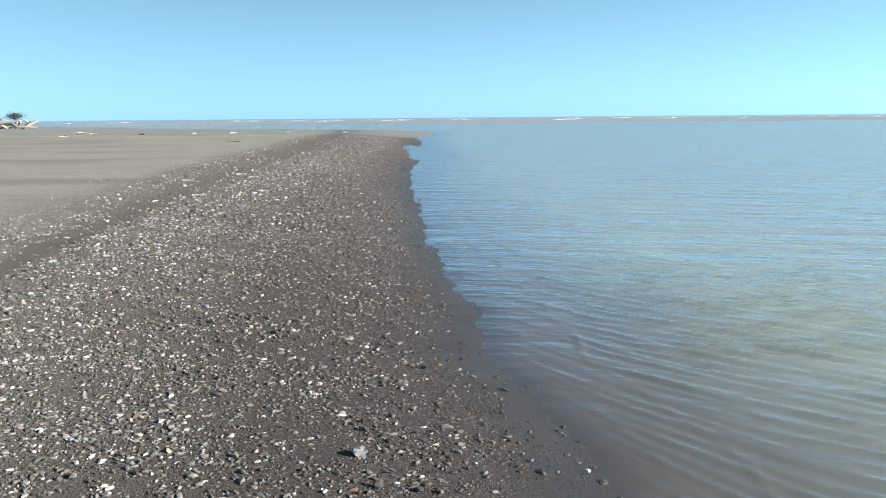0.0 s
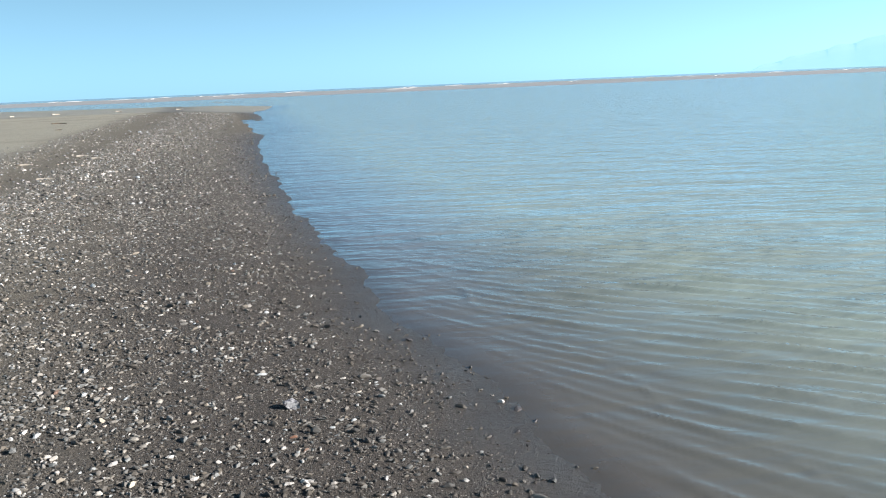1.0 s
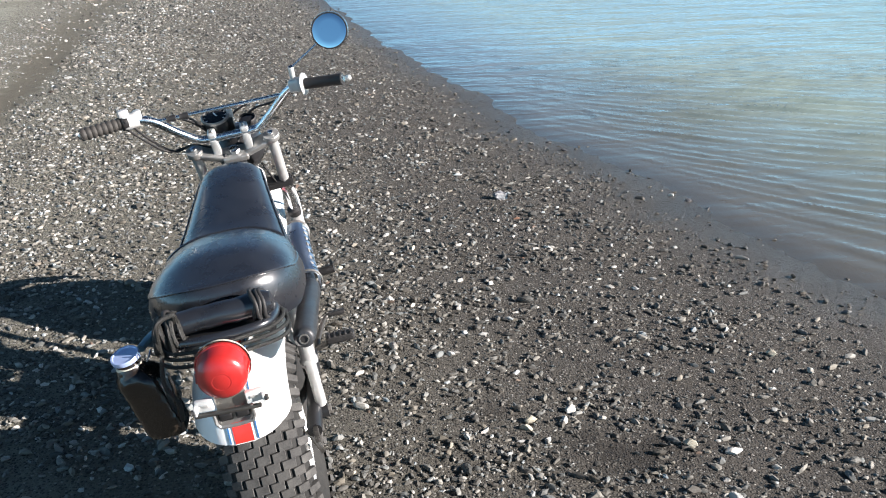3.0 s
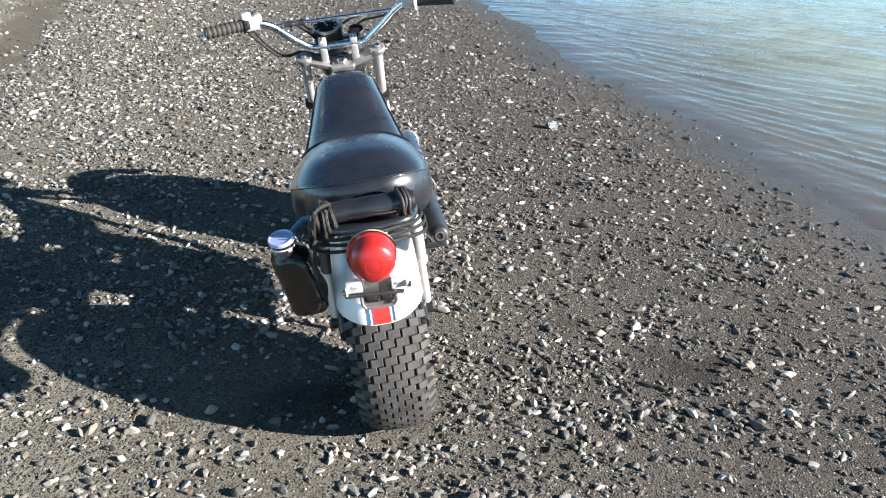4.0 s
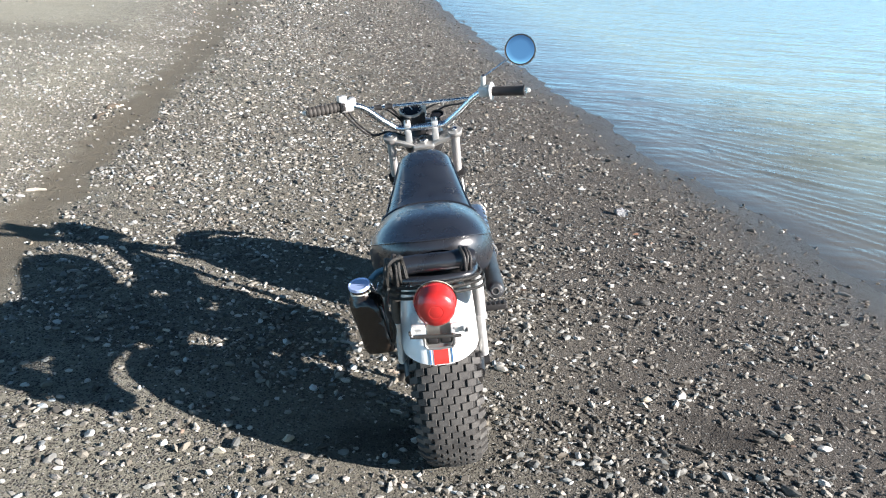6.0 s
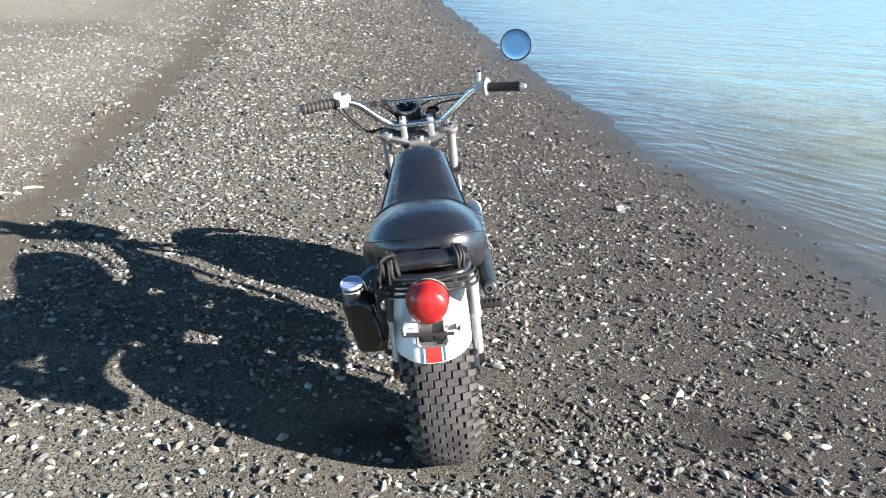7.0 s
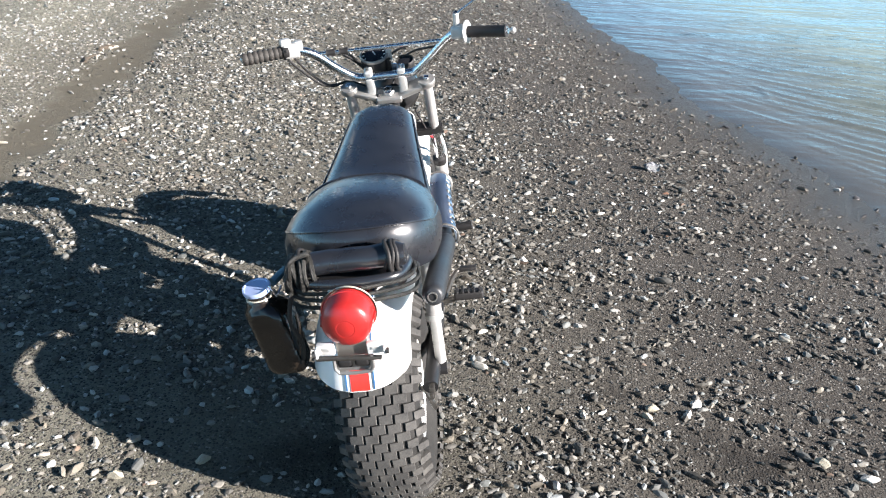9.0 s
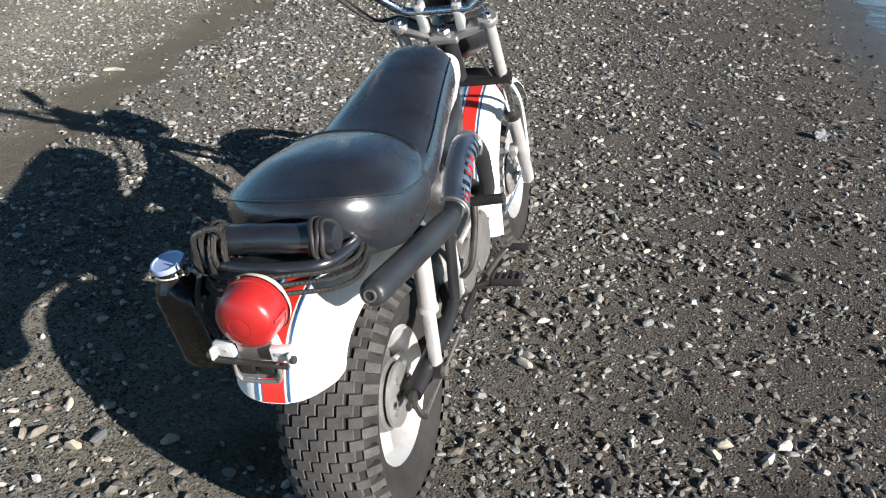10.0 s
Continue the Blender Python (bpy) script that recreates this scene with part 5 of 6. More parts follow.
def bottle_material():
    m = Mat("dark_plastic_bottle")
    n = m.noise(25.0, 4.0)
    m.set(Base_Color=m.ramp(n, [(0.3, (0.008, 0.006, 0.005)), (0.7, (0.022, 0.016, 0.011))]), Roughness=m.ramp(n, [(0.3, 0.10), (0.7, 0.24)]), Specular_IOR_Level=0.6, Normal=m.bump(m.noise(22.0, 2.0, 0.5), 0.55, 0.02))
    return m.mat


BOTTLE = bottle_material()
body = [(0.470, 0.030, 0.032), (0.474, 0.037, 0.040), (0.486, 0.041, 0.045), (0.52, 0.041, 0.045), (0.575, 0.043, 0.047), (0.602, 0.044, 0.047), (0.616, 0.040, 0.042), (0.630, 0.030, 0.032), (0.638, 0.0245, 0.026), (0.655, 0.0235, 0.024)]
bm = bmesh.new()
rings = []
for z, w, d in body:
    sh = np.interp(z, [0.60, 0.64], [0.0, 1.0])
    cx, cy = -0.176 - 0.014 * sh - 0.16 * (z - 0.60) * (z < 0.60), -0.118 - 0.010 * sh
    pw = float(np.interp(z, [0.60, 0.635], [4.0, 2.0]))
    rings.append([bm.verts.new((cx + w * math.copysign(abs(math.cos(a)) ** (2 / pw), math.cos(a)), cy + d * math.copysign(abs(math.sin(a)) ** (2 / pw), math.sin(a)), z)) for a in np.linspace(0, math.tau, 33)[:-1]])
for a, b in zip(rings, rings[1:]):
    for k in range(32):
        bm.faces.new((a[k], a[(k + 1) % 32], b[(k + 1) % 32], b[k]))
bm.faces.new(rings[0][::-1])
bm.faces.new(rings[-1])
bottle = part("oil_bottle", bm, BOTTLE, None)
bottle.matrix_world = BIKE @ pose(0, 0, 0, 0, 0, 0)
tagged(bottle, "dark brown square plastic bottle hung beside the carrier", "bottle")
# the cap's base colour carries the blue it would reflect from the sky
CAPM = surface("sky_tinted_cap", (0.42, 0.52, 0.78), 0.28, metal=0.3, vary=0.12, grain=40, bump=0.05)
part("cap", lathe([(-0.002, 0.0255), (-0.001, 0.0290), (0.005, 0.0295), (0.008, 0.0280), (0.008, 0.0250), (0.0060, 0.0240), (0.0060, 0.0)], (-0.190, -0.130, 0.655), (-0.196, -0.152, 0.75), 36), CAPM, bottle, "shiny silver screw cap with reflected sky blue in its colour")
part("neck_ring", lathe([(-0.004, 0.022), (-0.003, 0.026), (0.003, 0.026), (0.004, 0.022)], (-0.190, -0.128, 0.638), (-0.192, -0.135, 0.75), 30), GASKET, bottle, "pale neck ring")
part("neck_wire", tube([(-0.168, -0.142, 0.652), (-0.158, -0.150, 0.668), (-0.150, -0.146, 0.645), (-0.140, -0.13, 0.66)], 0.0016, 6), CHROME, bottle, "thin twisted wire")
BLUE_CLOTH = surface("faded_blue_strap", (0.10, 0.20, 0.27), 0.8, vary=0.35, grain=90, bump=0.3)
strap = part("strap", tube([(-0.168, -0.092, 0.650), (-0.142, -0.066, 0.664), (-0.112, -0.066, 0.668), (-0.098, -0.07, 0.660)], 0.017, 12, 6, (1.0, 0.5)), BLUE_CLOTH, None)
strap.matrix_world = BIKE
tagged(strap, "faded blue strap holding the bottle", "strap")


# ---- shingle ----
def pebble_material():
    m = Mat("beach_pebbles")
    tone, hue = m.attr("tone"), m.attr("hue")
    n = m.noise(180.0, 4.0, 0.6)
    grey = m.ramp(tone, [(0.0, (0.028, 0.026, 0.023)), (0.45, (0.072, 0.067, 0.058)), (0.75, (0.205, 0.198, 0.178)), (1.0, (0.48, 0.47, 0.44))])
    warm = m.ramp(hue, [(0.0, (0.88, 1.0, 1.10)), (0.45, (1.0, 1.0, 1.0)), (0.85, (1.02, 1.0, 0.95)), (0.995, (1.06, 0.98, 0.86)), (1.0, (1.25, 0.85, 0.7))])
    col = m.mix(1.0, grey, warm, 'MULTIPLY')
    m.set(Base_Color=m.mix(m.ramp(n, [(0.35, 0.0), (0.7, 0.45)]), col, m.mix(0.5, col, (0.10, 0.095, 0.085))),
          Roughness=m.ramp(n, [(0.3, 0.55), (0.7, 0.85)]), Specular_IOR_Level=0.4, Normal=m.bump(n, 0.3, 0.002))
    return m.mat


PEBBLE = pebble_material()


def ico(subdiv):
    bm = bmesh.new()
    bmesh.ops.create_icosphere(bm, subdivisions=subdiv, radius=1.0)
    v = np.array([tuple(p.co) for p in bm.verts])
    f = np.array([[q.index for q in p.verts] for p in bm.faces])
    bm.free()
    return v, f


def scatter(name, count, xr, yr, size, spread, small, big, subdiv, seed, sparse=1.0, rounded=True):
    """Loose stones strewn where the shingle lies, each one turned, squashed and dented its own way."""
    rng = np.random.RandomState(seed)
    x, y = rng.uniform(*xr, count), rng.uniform(*yr, count)
    patch = 0.68 + 0.65 * waves_noise(x, y, 1.1, 71) + 0.50 * waves_noise(x, y, 0.35, 72)
    d, w = track_shape(x, y)
    left = smooth(w, w * 2, -d)
    inland = shore(y) - x
    keep = np.clip(patch, 0.12, 1) * (1 - 0.93 * track_at(x, y)) * (1 - 0.70 * left * smooth(1.2, 4.0, -d)) * (1 - 0.93 * left * smooth(5.0, 9.0, y) * smooth(0.2, 1.2, -d)) * smooth(-0.05, 0.9, inland) * (0.74 + 0.26 * smooth(0.8, 2.3, inland)) * (0.85 + 0.6 * np.exp(-((inland - 2.7) / 0.8) ** 2)) * sparse
    keep = keep * (1 - 0.62 * np.exp(-(((x + 1.2) / 1.1) ** 2 + ((y + 0.25) / 0.55) ** 2)) - 0.5 * np.exp(-(((x - 0.45) / 0.22) ** 2 + ((y - 0.78) / 0.16) ** 2)) - 0.45 * scuff(x, y))
    keep = np.maximum(keep, 0.012 * (inland > -0.1))
    under = (np.abs(x - 0.0) < 0.09) & (np.abs(y - 0.12) < 0.12)
    ok = (rng.uniform(0, 1, count) < keep) & ~under
    x, y, left, inland = x[ok], y[ok], left[ok], inland[ok]
    n = len(x)
    r = np.clip(size * np.exp(rng.normal(0, spread, n)), small, big) * (1 - 0.25 * left)
    v, f = ico(subdiv)
    k = len(v)
    rad = 1 + rng.uniform(-0.22, 0.20, (n, k)) * (1.0 if subdiv == 1 else 0.35)
    p = v[None] * rad[..., None]
    for _ in range(5 if subdiv == 1 else 9):
        # break a flat face off each stone
        q = rng.normal(0, 1, (n, 3))
        q /= np.linalg.norm(q, axis=1)[:, None]
        over = np.maximum(np.einsum('nkj,nj->nk', p, q) - rng.uniform(0.42, 0.85, n)[:, None], 0)
        p = p - over[..., None] * q[:, None]
    sc = np.stack([rng.uniform(0.95, 1.65, n), rng.uniform(0.52, 0.92, n), rng.uniform(0.40, 0.82, n)], 1)
    p = p * sc[:, None] * r[:, None, None]
    ax, az = rng.normal(0, 0.35, n), rng.uniform(0, math.tau, n)
    ca, sa = np.cos(ax)[:, None], np.sin(ax)[:, None]
    py, pz = p[..., 1] * ca - p[..., 2] * sa, p[..., 1] * sa + p[..., 2] * ca
    cz, sz = np.cos(az)[:, None], np.sin(az)[:, None]
    px, py = p[..., 0] * cz - py * sz, p[..., 0] * sz + py * cz
    z = land(x, y) + relief(x, y) + r * sc[:, 2] * rng.uniform(0.08, 0.62, n)
    co = np.stack([px + x[:, None], py + y[:, None], pz + z[:, None]], 2).reshape(-1, 3)
    faces = (f[None] + (np.arange(n) * k)[:, None, None]).reshape(-1, 3)
    pale_one = rng.uniform(0, 1, n) < 0.145 + 0.125 * smooth(1.4, 3.6, inland)
    tone = np.where(pale_one, rng.uniform(0.60, 1.0, n), rng.uniform(0.22, 0.76, n)) * (1 - 0.32 * wet_at(x, y)) + 0.08 * smooth(1.0, 3.5, inland)
    tone = tone * (1 - left) + (0.66 + 0.75 * (tone - 0.5)) * left
    hue = rng.uniform(0, 1, n)
    ob = mesh_from(name, co, faces, PEBBLE, [("tone", np.repeat(np.clip(tone, 0, 1), k)), ("hue", np.repeat(hue, k))], not rounded)
    return tagged(ob, "loose grey and pale beach pebbles on dark sand", "shingle", kind="stuff")


scatter("shingle", 84000, (-3.6, 2.4), (-0.9, 4.2), 0.0064, 0.48, 0.0034, 0.018, 1, 1, rounded=False)
scatter("shingle", 8400, (-3.6, 2.4), (-0.9, 5.0), 0.0115, 0.30, 0.009, 0.024, 2, 2, rounded=False)
scatter("shingle", 46000, (-6.0, 1.7), (4.2, 10.0), 0.0090, 0.42, 0.006, 0.026, 1, 3, rounded=False)
scatter("shingle", 42000, (-9.0, 0.8), (10.0, 28.0), 0.0150, 0.40, 0.009, 0.036, 1, 4)
scatter("shingle", 10000, (-14.0, -2.0), (28.0, 62.0), 0.026, 0.35, 0.016, 0.05, 1, 5)
scatter("shingle", 15000, (-3.6, 3.2), (-3.6, -0.85), 0.0080, 0.45, 0.005, 0.024, 1, 6)


# ---- pebbles near the motorcycle, each one by itself ----
def lone_pebble_material():
    m = Mat("lone_pebble")
    pick = m.node("ShaderNodeObjectInfo").outputs["Random"]
    n, vein = m.noise(3.0, 4.0, 0.6), m.noise(1.1, 3.0, 0.5)
    tone = m.ramp(pick, [(0.0, (0.060, 0.056, 0.050)), (0.35, (0.13, 0.125, 0.113)), (0.62, (0.22, 0.21, 0.19)), (0.80, (0.28, 0.265, 0.23)), (1.0, (0.46, 0.45, 0.42))])
    tone = m.mix(m.ramp(vein, [(0.45, 0.0), (0.62, 0.40)]), tone, m.mix(0.5, tone, (0.34, 0.33, 0.30)))
    m.set(Base_Color=m.mix(m.ramp(n, [(0.35, 0.0), (0.7, 0.45)]), tone, m.mix(0.5, tone, (0.09, 0.085, 0.075))),
          Roughness=m.ramp(n, [(0.3, 0.5), (0.7, 0.82)]), Specular_IOR_Level=0.4, Normal=m.bump(n, 0.3, 0.15))
    return m.mat


LONE = lone_pebble_material()


def pebble_mesh(seed):
    rng = random.Random(seed)
    bm = bmesh.new()
    bmesh.ops.create_icosphere(bm, subdivisions=2, radius=1.0)
    cuts = [(Vector((rng.uniform(-1, 1), rng.uniform(-1, 1), rng.uniform(-1, 1))).normalized(), rng.uniform(0.45, 0.80)) for _ in range(9)]
    long, wide, tall = rng.uniform(1.0, 1.5), rng.uniform(0.65, 0.95), rng.uniform(0.42, 0.7)
    for v in bm.verts:
        for n, d in cuts:
            over = v.co.dot(n) - d
            if over > 0:
                v.co -= n * over
        v.co = Vector((v.co.x * long, v.co.y * wide, v.co.z * tall)) * (1 + rng.uniform(-0.05, 0.05))
    me = bpy.data.meshes.new("pebble")
    bm.to_mesh(me)
    bm.free()
    for p in me.polygons:
        p.use_smooth = True
    me.set_sharp_from_angle(angle=radians(28))
    me.materials.append(LONE)
    return me


PEBBLES = [pebble_mesh(200 + k) for k in range(14)]
rng = random.Random(21)
laid = 0
while laid < 300:
    x, y = rng.uniform(-1.7, 1.7), rng.uniform(-0.45, 2.3)
    gx, gy = np.array([x]), np.array([y])
    if float(shore(gy)[0]) - x < 0.5 or float(track_at(gx, gy)[0]) > 0.3 or (abs(x) < 0.13 and abs(y - 0.12) < 0.2):
        continue
    r = rng.uniform(0.009, 0.0155)
    ob = new("pebble", PEBBLES[laid % len(PEBBLES)])
    ob.parent = ground
    ob.matrix_world = pose(x, y, float((land(gx, gy) + relief(gx, gy))[0]) + r * 0.22, rng.uniform(-16, 16), rng.uniform(-16, 16), rng.uniform(0, 360)) @ Matrix.Diagonal((r, r, r, 1))
    laid += 1


# ---- single stones that stand out ----
def stone_mesh(name, seed, squash, material):
    rng = random.Random(seed)
    bm = bmesh.new()
    bmesh.ops.create_icosphere(bm, subdivisions=3, radius=1.0)
    cuts = [(Vector((rng.uniform(-1, 1), rng.uniform(-1, 1), rng.uniform(-1, 1))).normalized(), rng.uniform(0.36, 0.74)) for _ in range(9)]
    for v in bm.verts:
        for n, d in cuts:
            over = v.co.dot(n) - d
            if over > 0:
                v.co -= n * over * 0.97
        v.co *= 1 + 0.06 * noise.noise(v.co * 2.3 + Vector((seed, 0, 0)))
        v.co.z *= squash
    me = bpy.data.meshes.new(name)
    bm.to_mesh(me)
    bm.free()
    for p in me.polygons:
        p.use_smooth = True
    me.set_sharp_from_angle(angle=radians(32))
    me.materials.append(material)
    return me


PALE = surface("pale_limestone", (0.52, 0.51, 0.47), 0.75, vary=0.3, grain=70, bump=0.4, depth=0.003)
BUFF = surface("buff_stone", (0.40, 0.37, 0.29), 0.78, vary=0.3, grain=70, bump=0.4, depth=0.003)
SLATE = surface("dark_slate_stone", (0.060, 0.058, 0.060), 0.6, vary=0.4, grain=70, bump=0.4, depth=0.003)
BRICKY = surface("reddish_stone", (0.19, 0.105, 0.070), 0.8, vary=0.3, grain=70, bump=0.3, depth=0.003)
PALE_MESH = [stone_mesh("stone", 11 + k, (0.62, 0.75, 0.5)[k], PALE) for k in range(3)]
BUFF_MESH = [stone_mesh("stone", 31 + k, (0.6, 0.7)[k], BUFF) for k in range(2)]
SLATE_MESH = [stone_mesh("stone", 51 + k, (0.6, 0.5)[k], SLATE) for k in range(2)]
RED_MESH = [stone_mesh("stone", 71, 0.5, BRICKY)]
KINDS = {"p": (PALE_MESH, "pale grey rounded stone lying on the shingle"), "b": (BUFF_MESH, "buff weathered stone lying on the shingle"),
         "s": (SLATE_MESH, "dark wet stone at the edge of the water"), "r": (RED_MESH, "small reddish stone lying on the shingle")}


def stone(x, y, r, kind, turn):
    meshes, label = KINDS[kind]
    me = meshes[int(turn * 7) % len(meshes)]
    ob = new("stone", me)
    ob.matrix_world = pose(x, y, float(land(np.array([x]), np.array([y]))[0]) + r * 0.22, turn * 9, 0, turn * 57) @ Matrix.Diagonal((r * 1.15, r * 0.85, r, 1))
    return tagged(ob, label, "stone", "stones on the shingle")


STONES = [
    (1.773, 2.96, 0.021, "p"), (0.371, 3.821, 0.024, "p"), (0.692, 5.173, 0.026, "p"), (0.525, 4.638, 0.024, "p"), (1.653, 4.137, 0.022, "s"),
    (-1.258, 0.467, 0.018, "p"), (-0.504, 0.030, 0.026, "b"), (0.206, 1.482, 0.026, "p"), (1.074, 0.399, 0.026, "b"), (1.19, 0.365, 0.030, "p"),
    (0.763, 0.609, 0.027, "p"), (0.74, 0.56, 0.026, "p"), (1.22, 1.58, 0.020, "p"), (0.464, 0.592, 0.017, "p"), (1.191, 1.834, 0.019, "p"),
    (0.482, 1.164, 0.021, "p"), (1.535, 0.956, 0.024, "b"), (0.939, 2.088, 0.022, "p"), (-0.009, 1.83, 0.020, "b"), (0.503, 1.692, 0.022, "p"),
    (0.363, 3.661, 0.020, "p"), (0.422, 0.997, 0.019, "p"), (0.635, 0.553, 0.026, "b"), (0.626, 1.649, 0.024, "p"), (0.307, 2.078, 0.024, "b"),
    (-0.004, 2.732, 0.022, "b"), (0.383, 2.331, 0.020, "p"), (1.802, 2.575, 0.019, "s"), (-0.026, 6.074, 0.024, "p"), (1.12, 0.15, 0.024, "p"),
    (0.62, 0.51, 0.024, "b"), (1.84, 2.85, 0.026, "s"), (1.90, 2.70, 0.020, "s"), (1.36, 4.05, 0.030, "s"), (1.30, 4.30, 0.022, "s"),
    (-0.68, -0.07, 0.024, "b"), (-0.85, -0.07, 0.018, "p"), (0.37, 0.15, 0.020, "p"), (0.80, 1.95, 0.012, "r"), (0.846, 2.53, 0.019, "r"),
    (-0.35, 0.95, 0.018, "b"), (-0.30, 0.62, 0.020, "p"), (-1.05, 0.85, 0.014, "p"), (1.45, 0.72, 0.016, "p"), (1.62, 1.60, 0.016, "p"), (0.98, 1.25, 0.018, "p"),
]
for i, (x, y, r, kind) in enumerate(STONES):
    stone(x, y, r * 0.88, kind, (i * 0.618) % 1 * 6)

# the big two-coloured stone
MARBLED = Mat("dark_stone_with_white_vein")
vein = MARBLED.noise(1.5, 3.0, 0.5)
MARBLED.set(Base_Color=MARBLED.ramp(vein, [(0.47, (0.10, 0.105, 0.12)), (0.54, (0.46, 0.46, 0.46))]), Roughness=0.6, Normal=MARBLED.bump(MARBLED.noise(6.0), 0.4, 0.1))
big = new("stone", stone_mesh("stone", 95, 0.75, MARBLED.mat))
big.matrix_world = pose(0.80, 2.885, float(land(np.array([0.8]), np.array([2.885]))[0]) + 0.018, 6, -8, -38) @ Matrix.Diagonal((0.074, 0.044, 0.050, 1))
tagged(big, "large blue-grey stone with white veins on the shingle", "stone", "stones on the shingle")

# ---- driftwood ----
WOOD = surface("bleached_driftwood", (0.38, 0.35, 0.29), 0.85, vary=0.35, grain=45, bump=0.5, depth=0.004)
OLD_WOOD = surface("dark_driftwood", (0.085, 0.068, 0.050), 0.9, vary=0.4, grain=45, bump=0.5, depth=0.004)


def driftwood(x, y, length, thick, turn, pale=True, bend=0.15, lift=0.6):
    rng = random.Random(int(x * 100) + int(y * 10))
    pts = [Vector((length * (k / 5 - 0.5), bend * length * math.sin(k / 5 * math.pi) + rng.uniform(-0.02, 0.02) * length, rng.uniform(0, 0.25) * thick)) for k in range(6)]
    bm = sweep(bmesh.new(), spline(pts, 4), list(np.interp(np.linspace(0, 1, 21), [0, 0.1, 0.6, 0.9, 1], [0.55, 1, 0.9, 0.7, 0.35]) * thick), 8)
    knot = sweep(bmesh.new(), [pts[2], pts[2] + Vector((0.08 * length, 0.10 * length, thick * 0.8))], [thick * 0.6, thick * 0.2], 6)
    ob = part("driftwood", join(bm, knot), WOOD if pale else OLD_WOOD)
    z = float(land(np.array([x]), np.array([y]))[0])
    ob.matrix_world = pose(x, y, z + thick * lift, 0, 0, turn)
    return tagged(ob, "bleached stick of driftwood lying on the sand" if pale else "dark weathered branch of driftwood on the sand", "driftwood", "driftwood on the spit")


for row in ((-2.335, 2.045, 0.10, 0.010, 12), (-2.71, 3.66, 0.20, 0.013, 43, False), (-2.70, 3.74, 0.10, 0.008, 47), (-2.755, 3.96, 0.14, 0.016, 33, False), (-2.735, 4.02, 0.08, 0.011, 30), (-4.04, 12.93, 0.24, 0.016, 8), (-4.30, 11.90, 0.18, 0.014, 40),
            (-5.2, 18.1, 0.22, 0.025, 5), (-4.65, 17.3, 0.20, 0.024, 0), (-5.5, 15.9, 0.26, 0.02, 6), (-14.5, 42.8, 1.1, 0.05, 8, False, 0.3), (-11.0, 33.0, 0.4, 0.03, 20, False),
            (-33.0, 59.0, 1.0, 0.07, 20), (-36.7, 70.0, 1.0, 0.09, 5), (-30.5, 66.0, 1.2, 0.08, -15, False), (-27.0, 68.0, 0.7, 0.08, 30), (-41.0, 76.0, 1.4, 0.1, 10), (-24.5, 70.0, 0.9, 0.1, 15),
            (-20.0, 71.0, 0.9, 0.1, 0), (-34.5, 62.0, 0.8, 0.10, 45, False), (-15.5, 72.0, 0.9, 0.08, 5), (-38.0, 70.0, 0.9, 0.07, 60)):
    far = 0.62 if row[1] > 25 else 1.0
    driftwood(row[0], row[1], row[2] * far, row[3] * far, row[4] * 2.3, *row[5:])

# the heap of driftwood far down the beach
rng = random.Random(8)
PILE_X, PILE_Y = -78.6, 123.5
pile_z = float(land(np.array([PILE_X]), np.array([PILE_Y]))[0])
pile = new("driftwood_heap")
pile.location = (PILE_X, PILE_Y, pile_z - 0.05)
tagged(pile, "heap of bleached driftwood logs on the beach", "driftwood heap")
for k in range(26):
    a, h = rng.uniform(0, math.pi), rng.uniform(0.1, 1.7) * (1 - abs(k - 13) / 20)
    c = Vector((rng.uniform(-3.4, 3.4) * (1.1 - h * 0.35), rng.uniform(-1.0, 1.0), h))
    l = rng.uniform(0.6, 1.6)
    d = Vector((math.cos(a), math.sin(a) * 0.5, rng.uniform(-0.35, 0.5))).normalized()
    part("log", tube([c - d * l, c + Vector((0, 0, 0.05)), c + d * l], [0.10, 0.16, 0.09], 8, 4), WOOD if rng.random() < 0.8 else OLD_WOOD, pile)
LEAF = surface("dark_scrub_leaves", (0.050, 0.062, 0.050), 0.8, vary=0.5, grain=3, bump=0.1)
bm = bmesh.new()
for k in range(900):
    c = Vector((rng.gauss(0.5, 0.55), rng.gauss(0.4, 0.4), 1.9 + rng.gauss(0, 0.25)))
    u = Vector((rng.uniform(-1, 1), rng.uniform(-1, 1), rng.uniform(-1, 1))).normalized()
    w = u.orthogonal().normalized()
    s = rng.uniform(0.06, 0.14)
    bm.faces.new([bm.verts.new(c + u * s), bm.verts.new(c + w * s * 0.4), bm.verts.new(c - u * s), bm.verts.new(c - w * s * 0.4)])
scrub = part("scrub_bush", join(bm, tube([(0.4, 0.4, 0.0), (0.45, 0.4, 0.9), (0.5, 0.4, 1.9)], [0.09, 0.06, 0.03], 6, 3)), LEAF)
scrub.location = (PILE_X, PILE_Y, pile_z - 0.05)
tagged(scrub, "dark wind-clipped scrub bush behind the driftwood", "bush")

# ---- the bar, the surf and the hills beyond ----
def bar_height(x, y):
    ends = smooth(-330, -150, x) * (1 - smooth(1500, 2600, x))
    back = 205 + 25 * waves_noise(x, y * 0, 180, 81)
    return WATER - 0.30 + (0.30 + 0.50 * smooth(back, 420, y) * (0.9 + 0.1 * waves_noise(x, y, 60, 82))) * ends - 1.6 * smooth(430, 520, y)


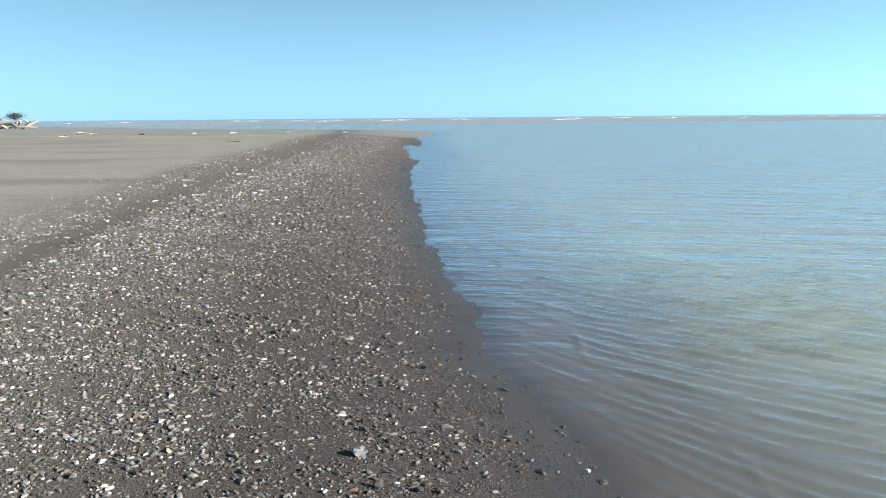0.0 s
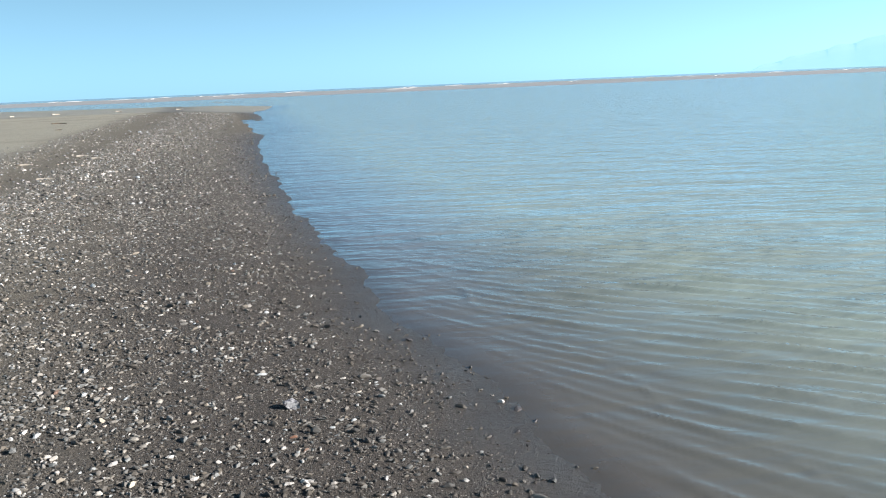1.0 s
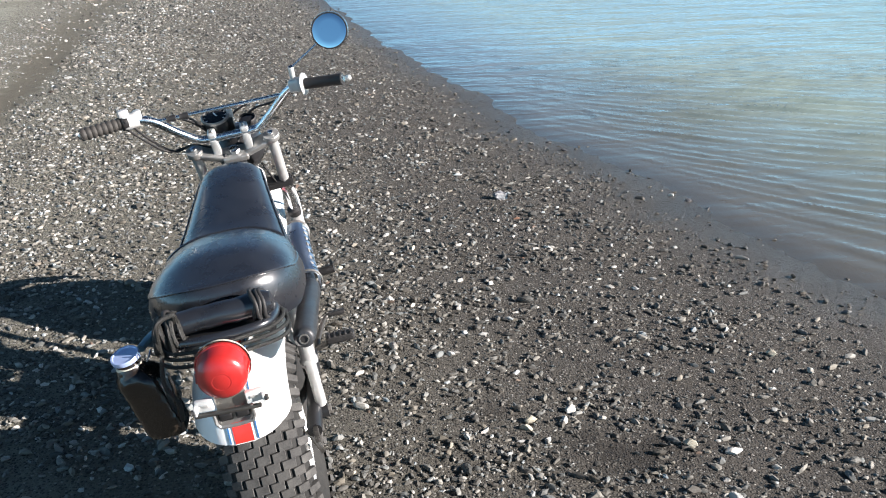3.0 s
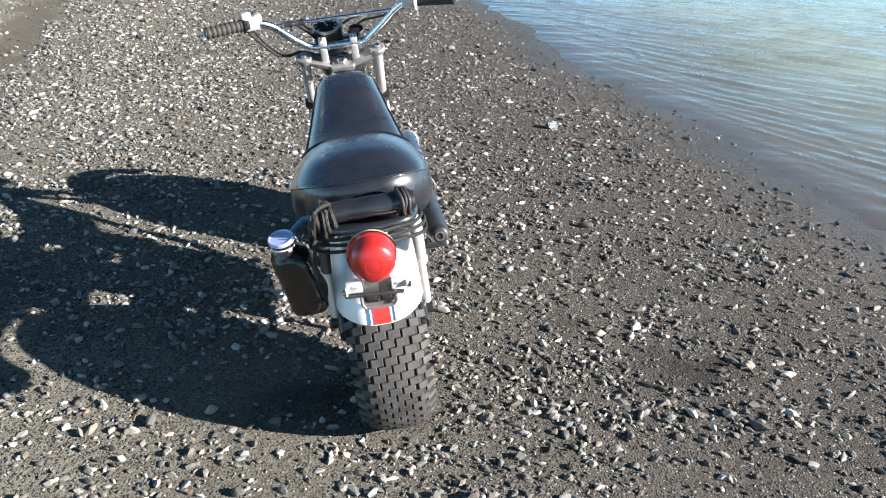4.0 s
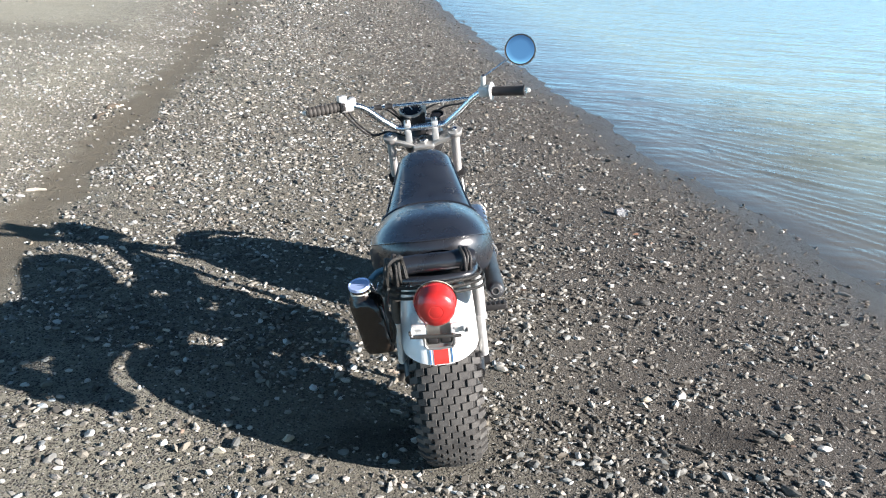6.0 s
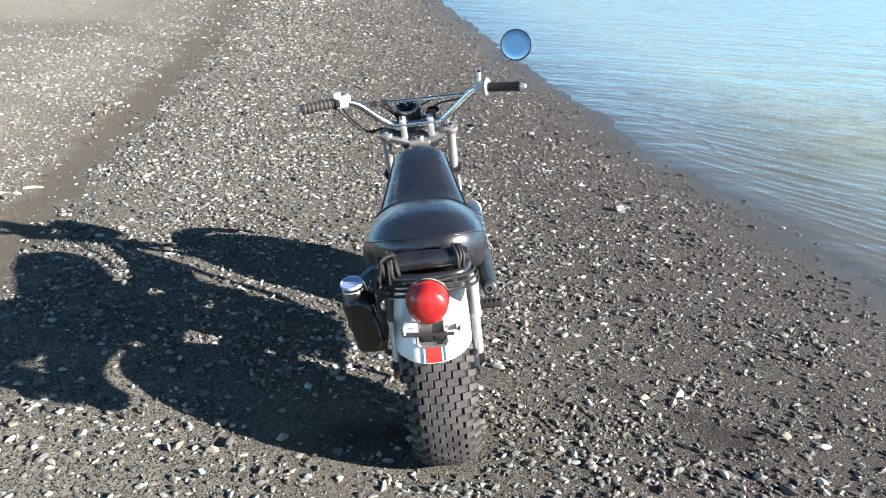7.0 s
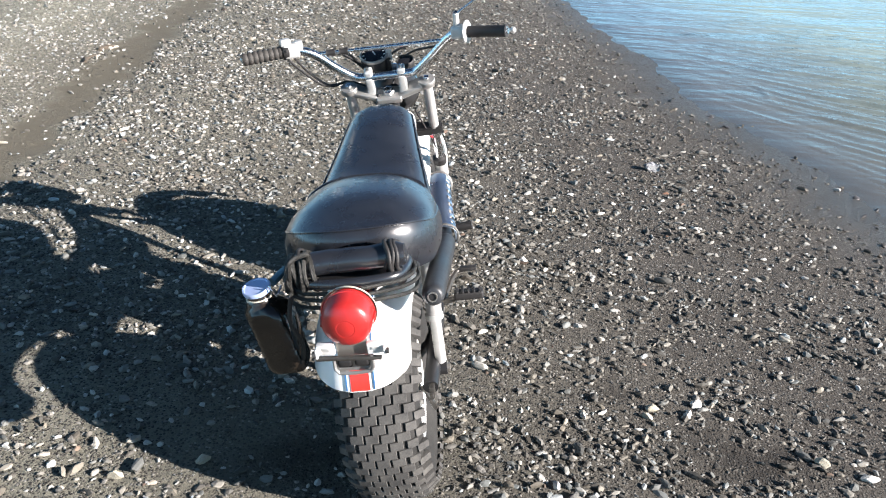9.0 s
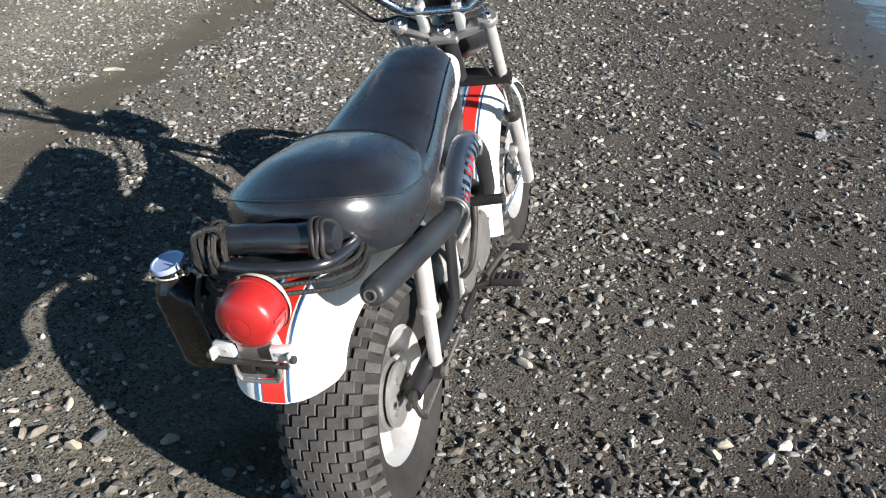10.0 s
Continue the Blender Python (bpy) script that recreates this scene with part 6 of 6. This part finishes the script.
# sand colour is greyed towards blue to imitate haze over the distance
BAR = surface("hazed_sandbar", (0.27, 0.285, 0.29), 0.9, vary=0.2, grain=0.06, bump=0.1)
bar_ob = sheet("sandbar", np.linspace(-340, 2600, 110), np.linspace(195, 530, 30), bar_height, BAR)
tagged(bar_ob, "low sandbar across the lagoon mouth, haze put into its colour", "sandbar", kind="structure")
FOAM = surface("white_surf", (0.62, 0.62, 0.60), 0.9, vary=0.12, grain=0.8, bump=0.3)
bm = bmesh.new()
for k in range(70):
    x, y = rng.uniform(-520, 700), rng.uniform(330, 470)
    base = float(bar_height(np.array([x]), np.array([y]))[0])
    l, h = rng.uniform(2, 13), rng.uniform(0.08, 0.28)
    z0 = max(base, WATER) - 0.05
    pts = [Vector((x + l * (j / 6 - 0.5), y + rng.uniform(-0.8, 0.8), z0 + h * math.sin(math.pi * (j + 0.4) / 6.8) * rng.uniform(0.5, 1))) for j in range(7)]
    sweep(bm, pts, [0.05, 0.12, 0.2, 0.15, 0.2, 0.12, 0.05], 6, True, (1.0, 0.6))
surf = part("surf", bm, FOAM)
tagged(surf, "broken white surf along the bar", "surf", kind="stuff")


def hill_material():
    m = Mat("glowing_haze_hills")
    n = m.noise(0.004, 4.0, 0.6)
    # haze is put in as a pale blue glow of the slopes
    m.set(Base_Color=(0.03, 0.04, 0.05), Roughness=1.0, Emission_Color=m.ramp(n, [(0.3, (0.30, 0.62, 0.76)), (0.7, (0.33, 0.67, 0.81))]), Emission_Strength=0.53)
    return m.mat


co, faces = [], []
AZ = np.linspace(20.5, 62, 84)
for i, a in enumerate(AZ):
    up = float(np.interp(a, [20.5, 22, 24, 26.5, 29.5, 32, 36, 42, 50, 56, 62], [-0.2, 0.0, 0.62, 1.12, 1.75, 2.05, 2.6, 2.3, 2.7, 1.4, -0.2]))
    up += 0.05 * math.sin(a * 3.1) + 0.035 * math.sin(a * 7.7 + 1) + 0.02 * math.sin(a * 17)
    for j, (dist, k) in enumerate(((3500, 0.0), (3650, 0.55), (3850, 1.0), (4300, 0.0))):
        co.append((dist * math.sin(radians(a)), dist * math.cos(radians(a)), -3 + k * (3 + dist * math.tan(radians(max(up, -0.1))))))
    if i:
        b = (i - 1) * 4
        faces += [(b + j, b + 4 + j, b + 5 + j, b + 1 + j) for j in range(3)]
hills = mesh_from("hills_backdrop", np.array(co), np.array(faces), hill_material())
tagged(hills, "pale blue hills far off, their haze given by a glow", "hills", kind="structure")
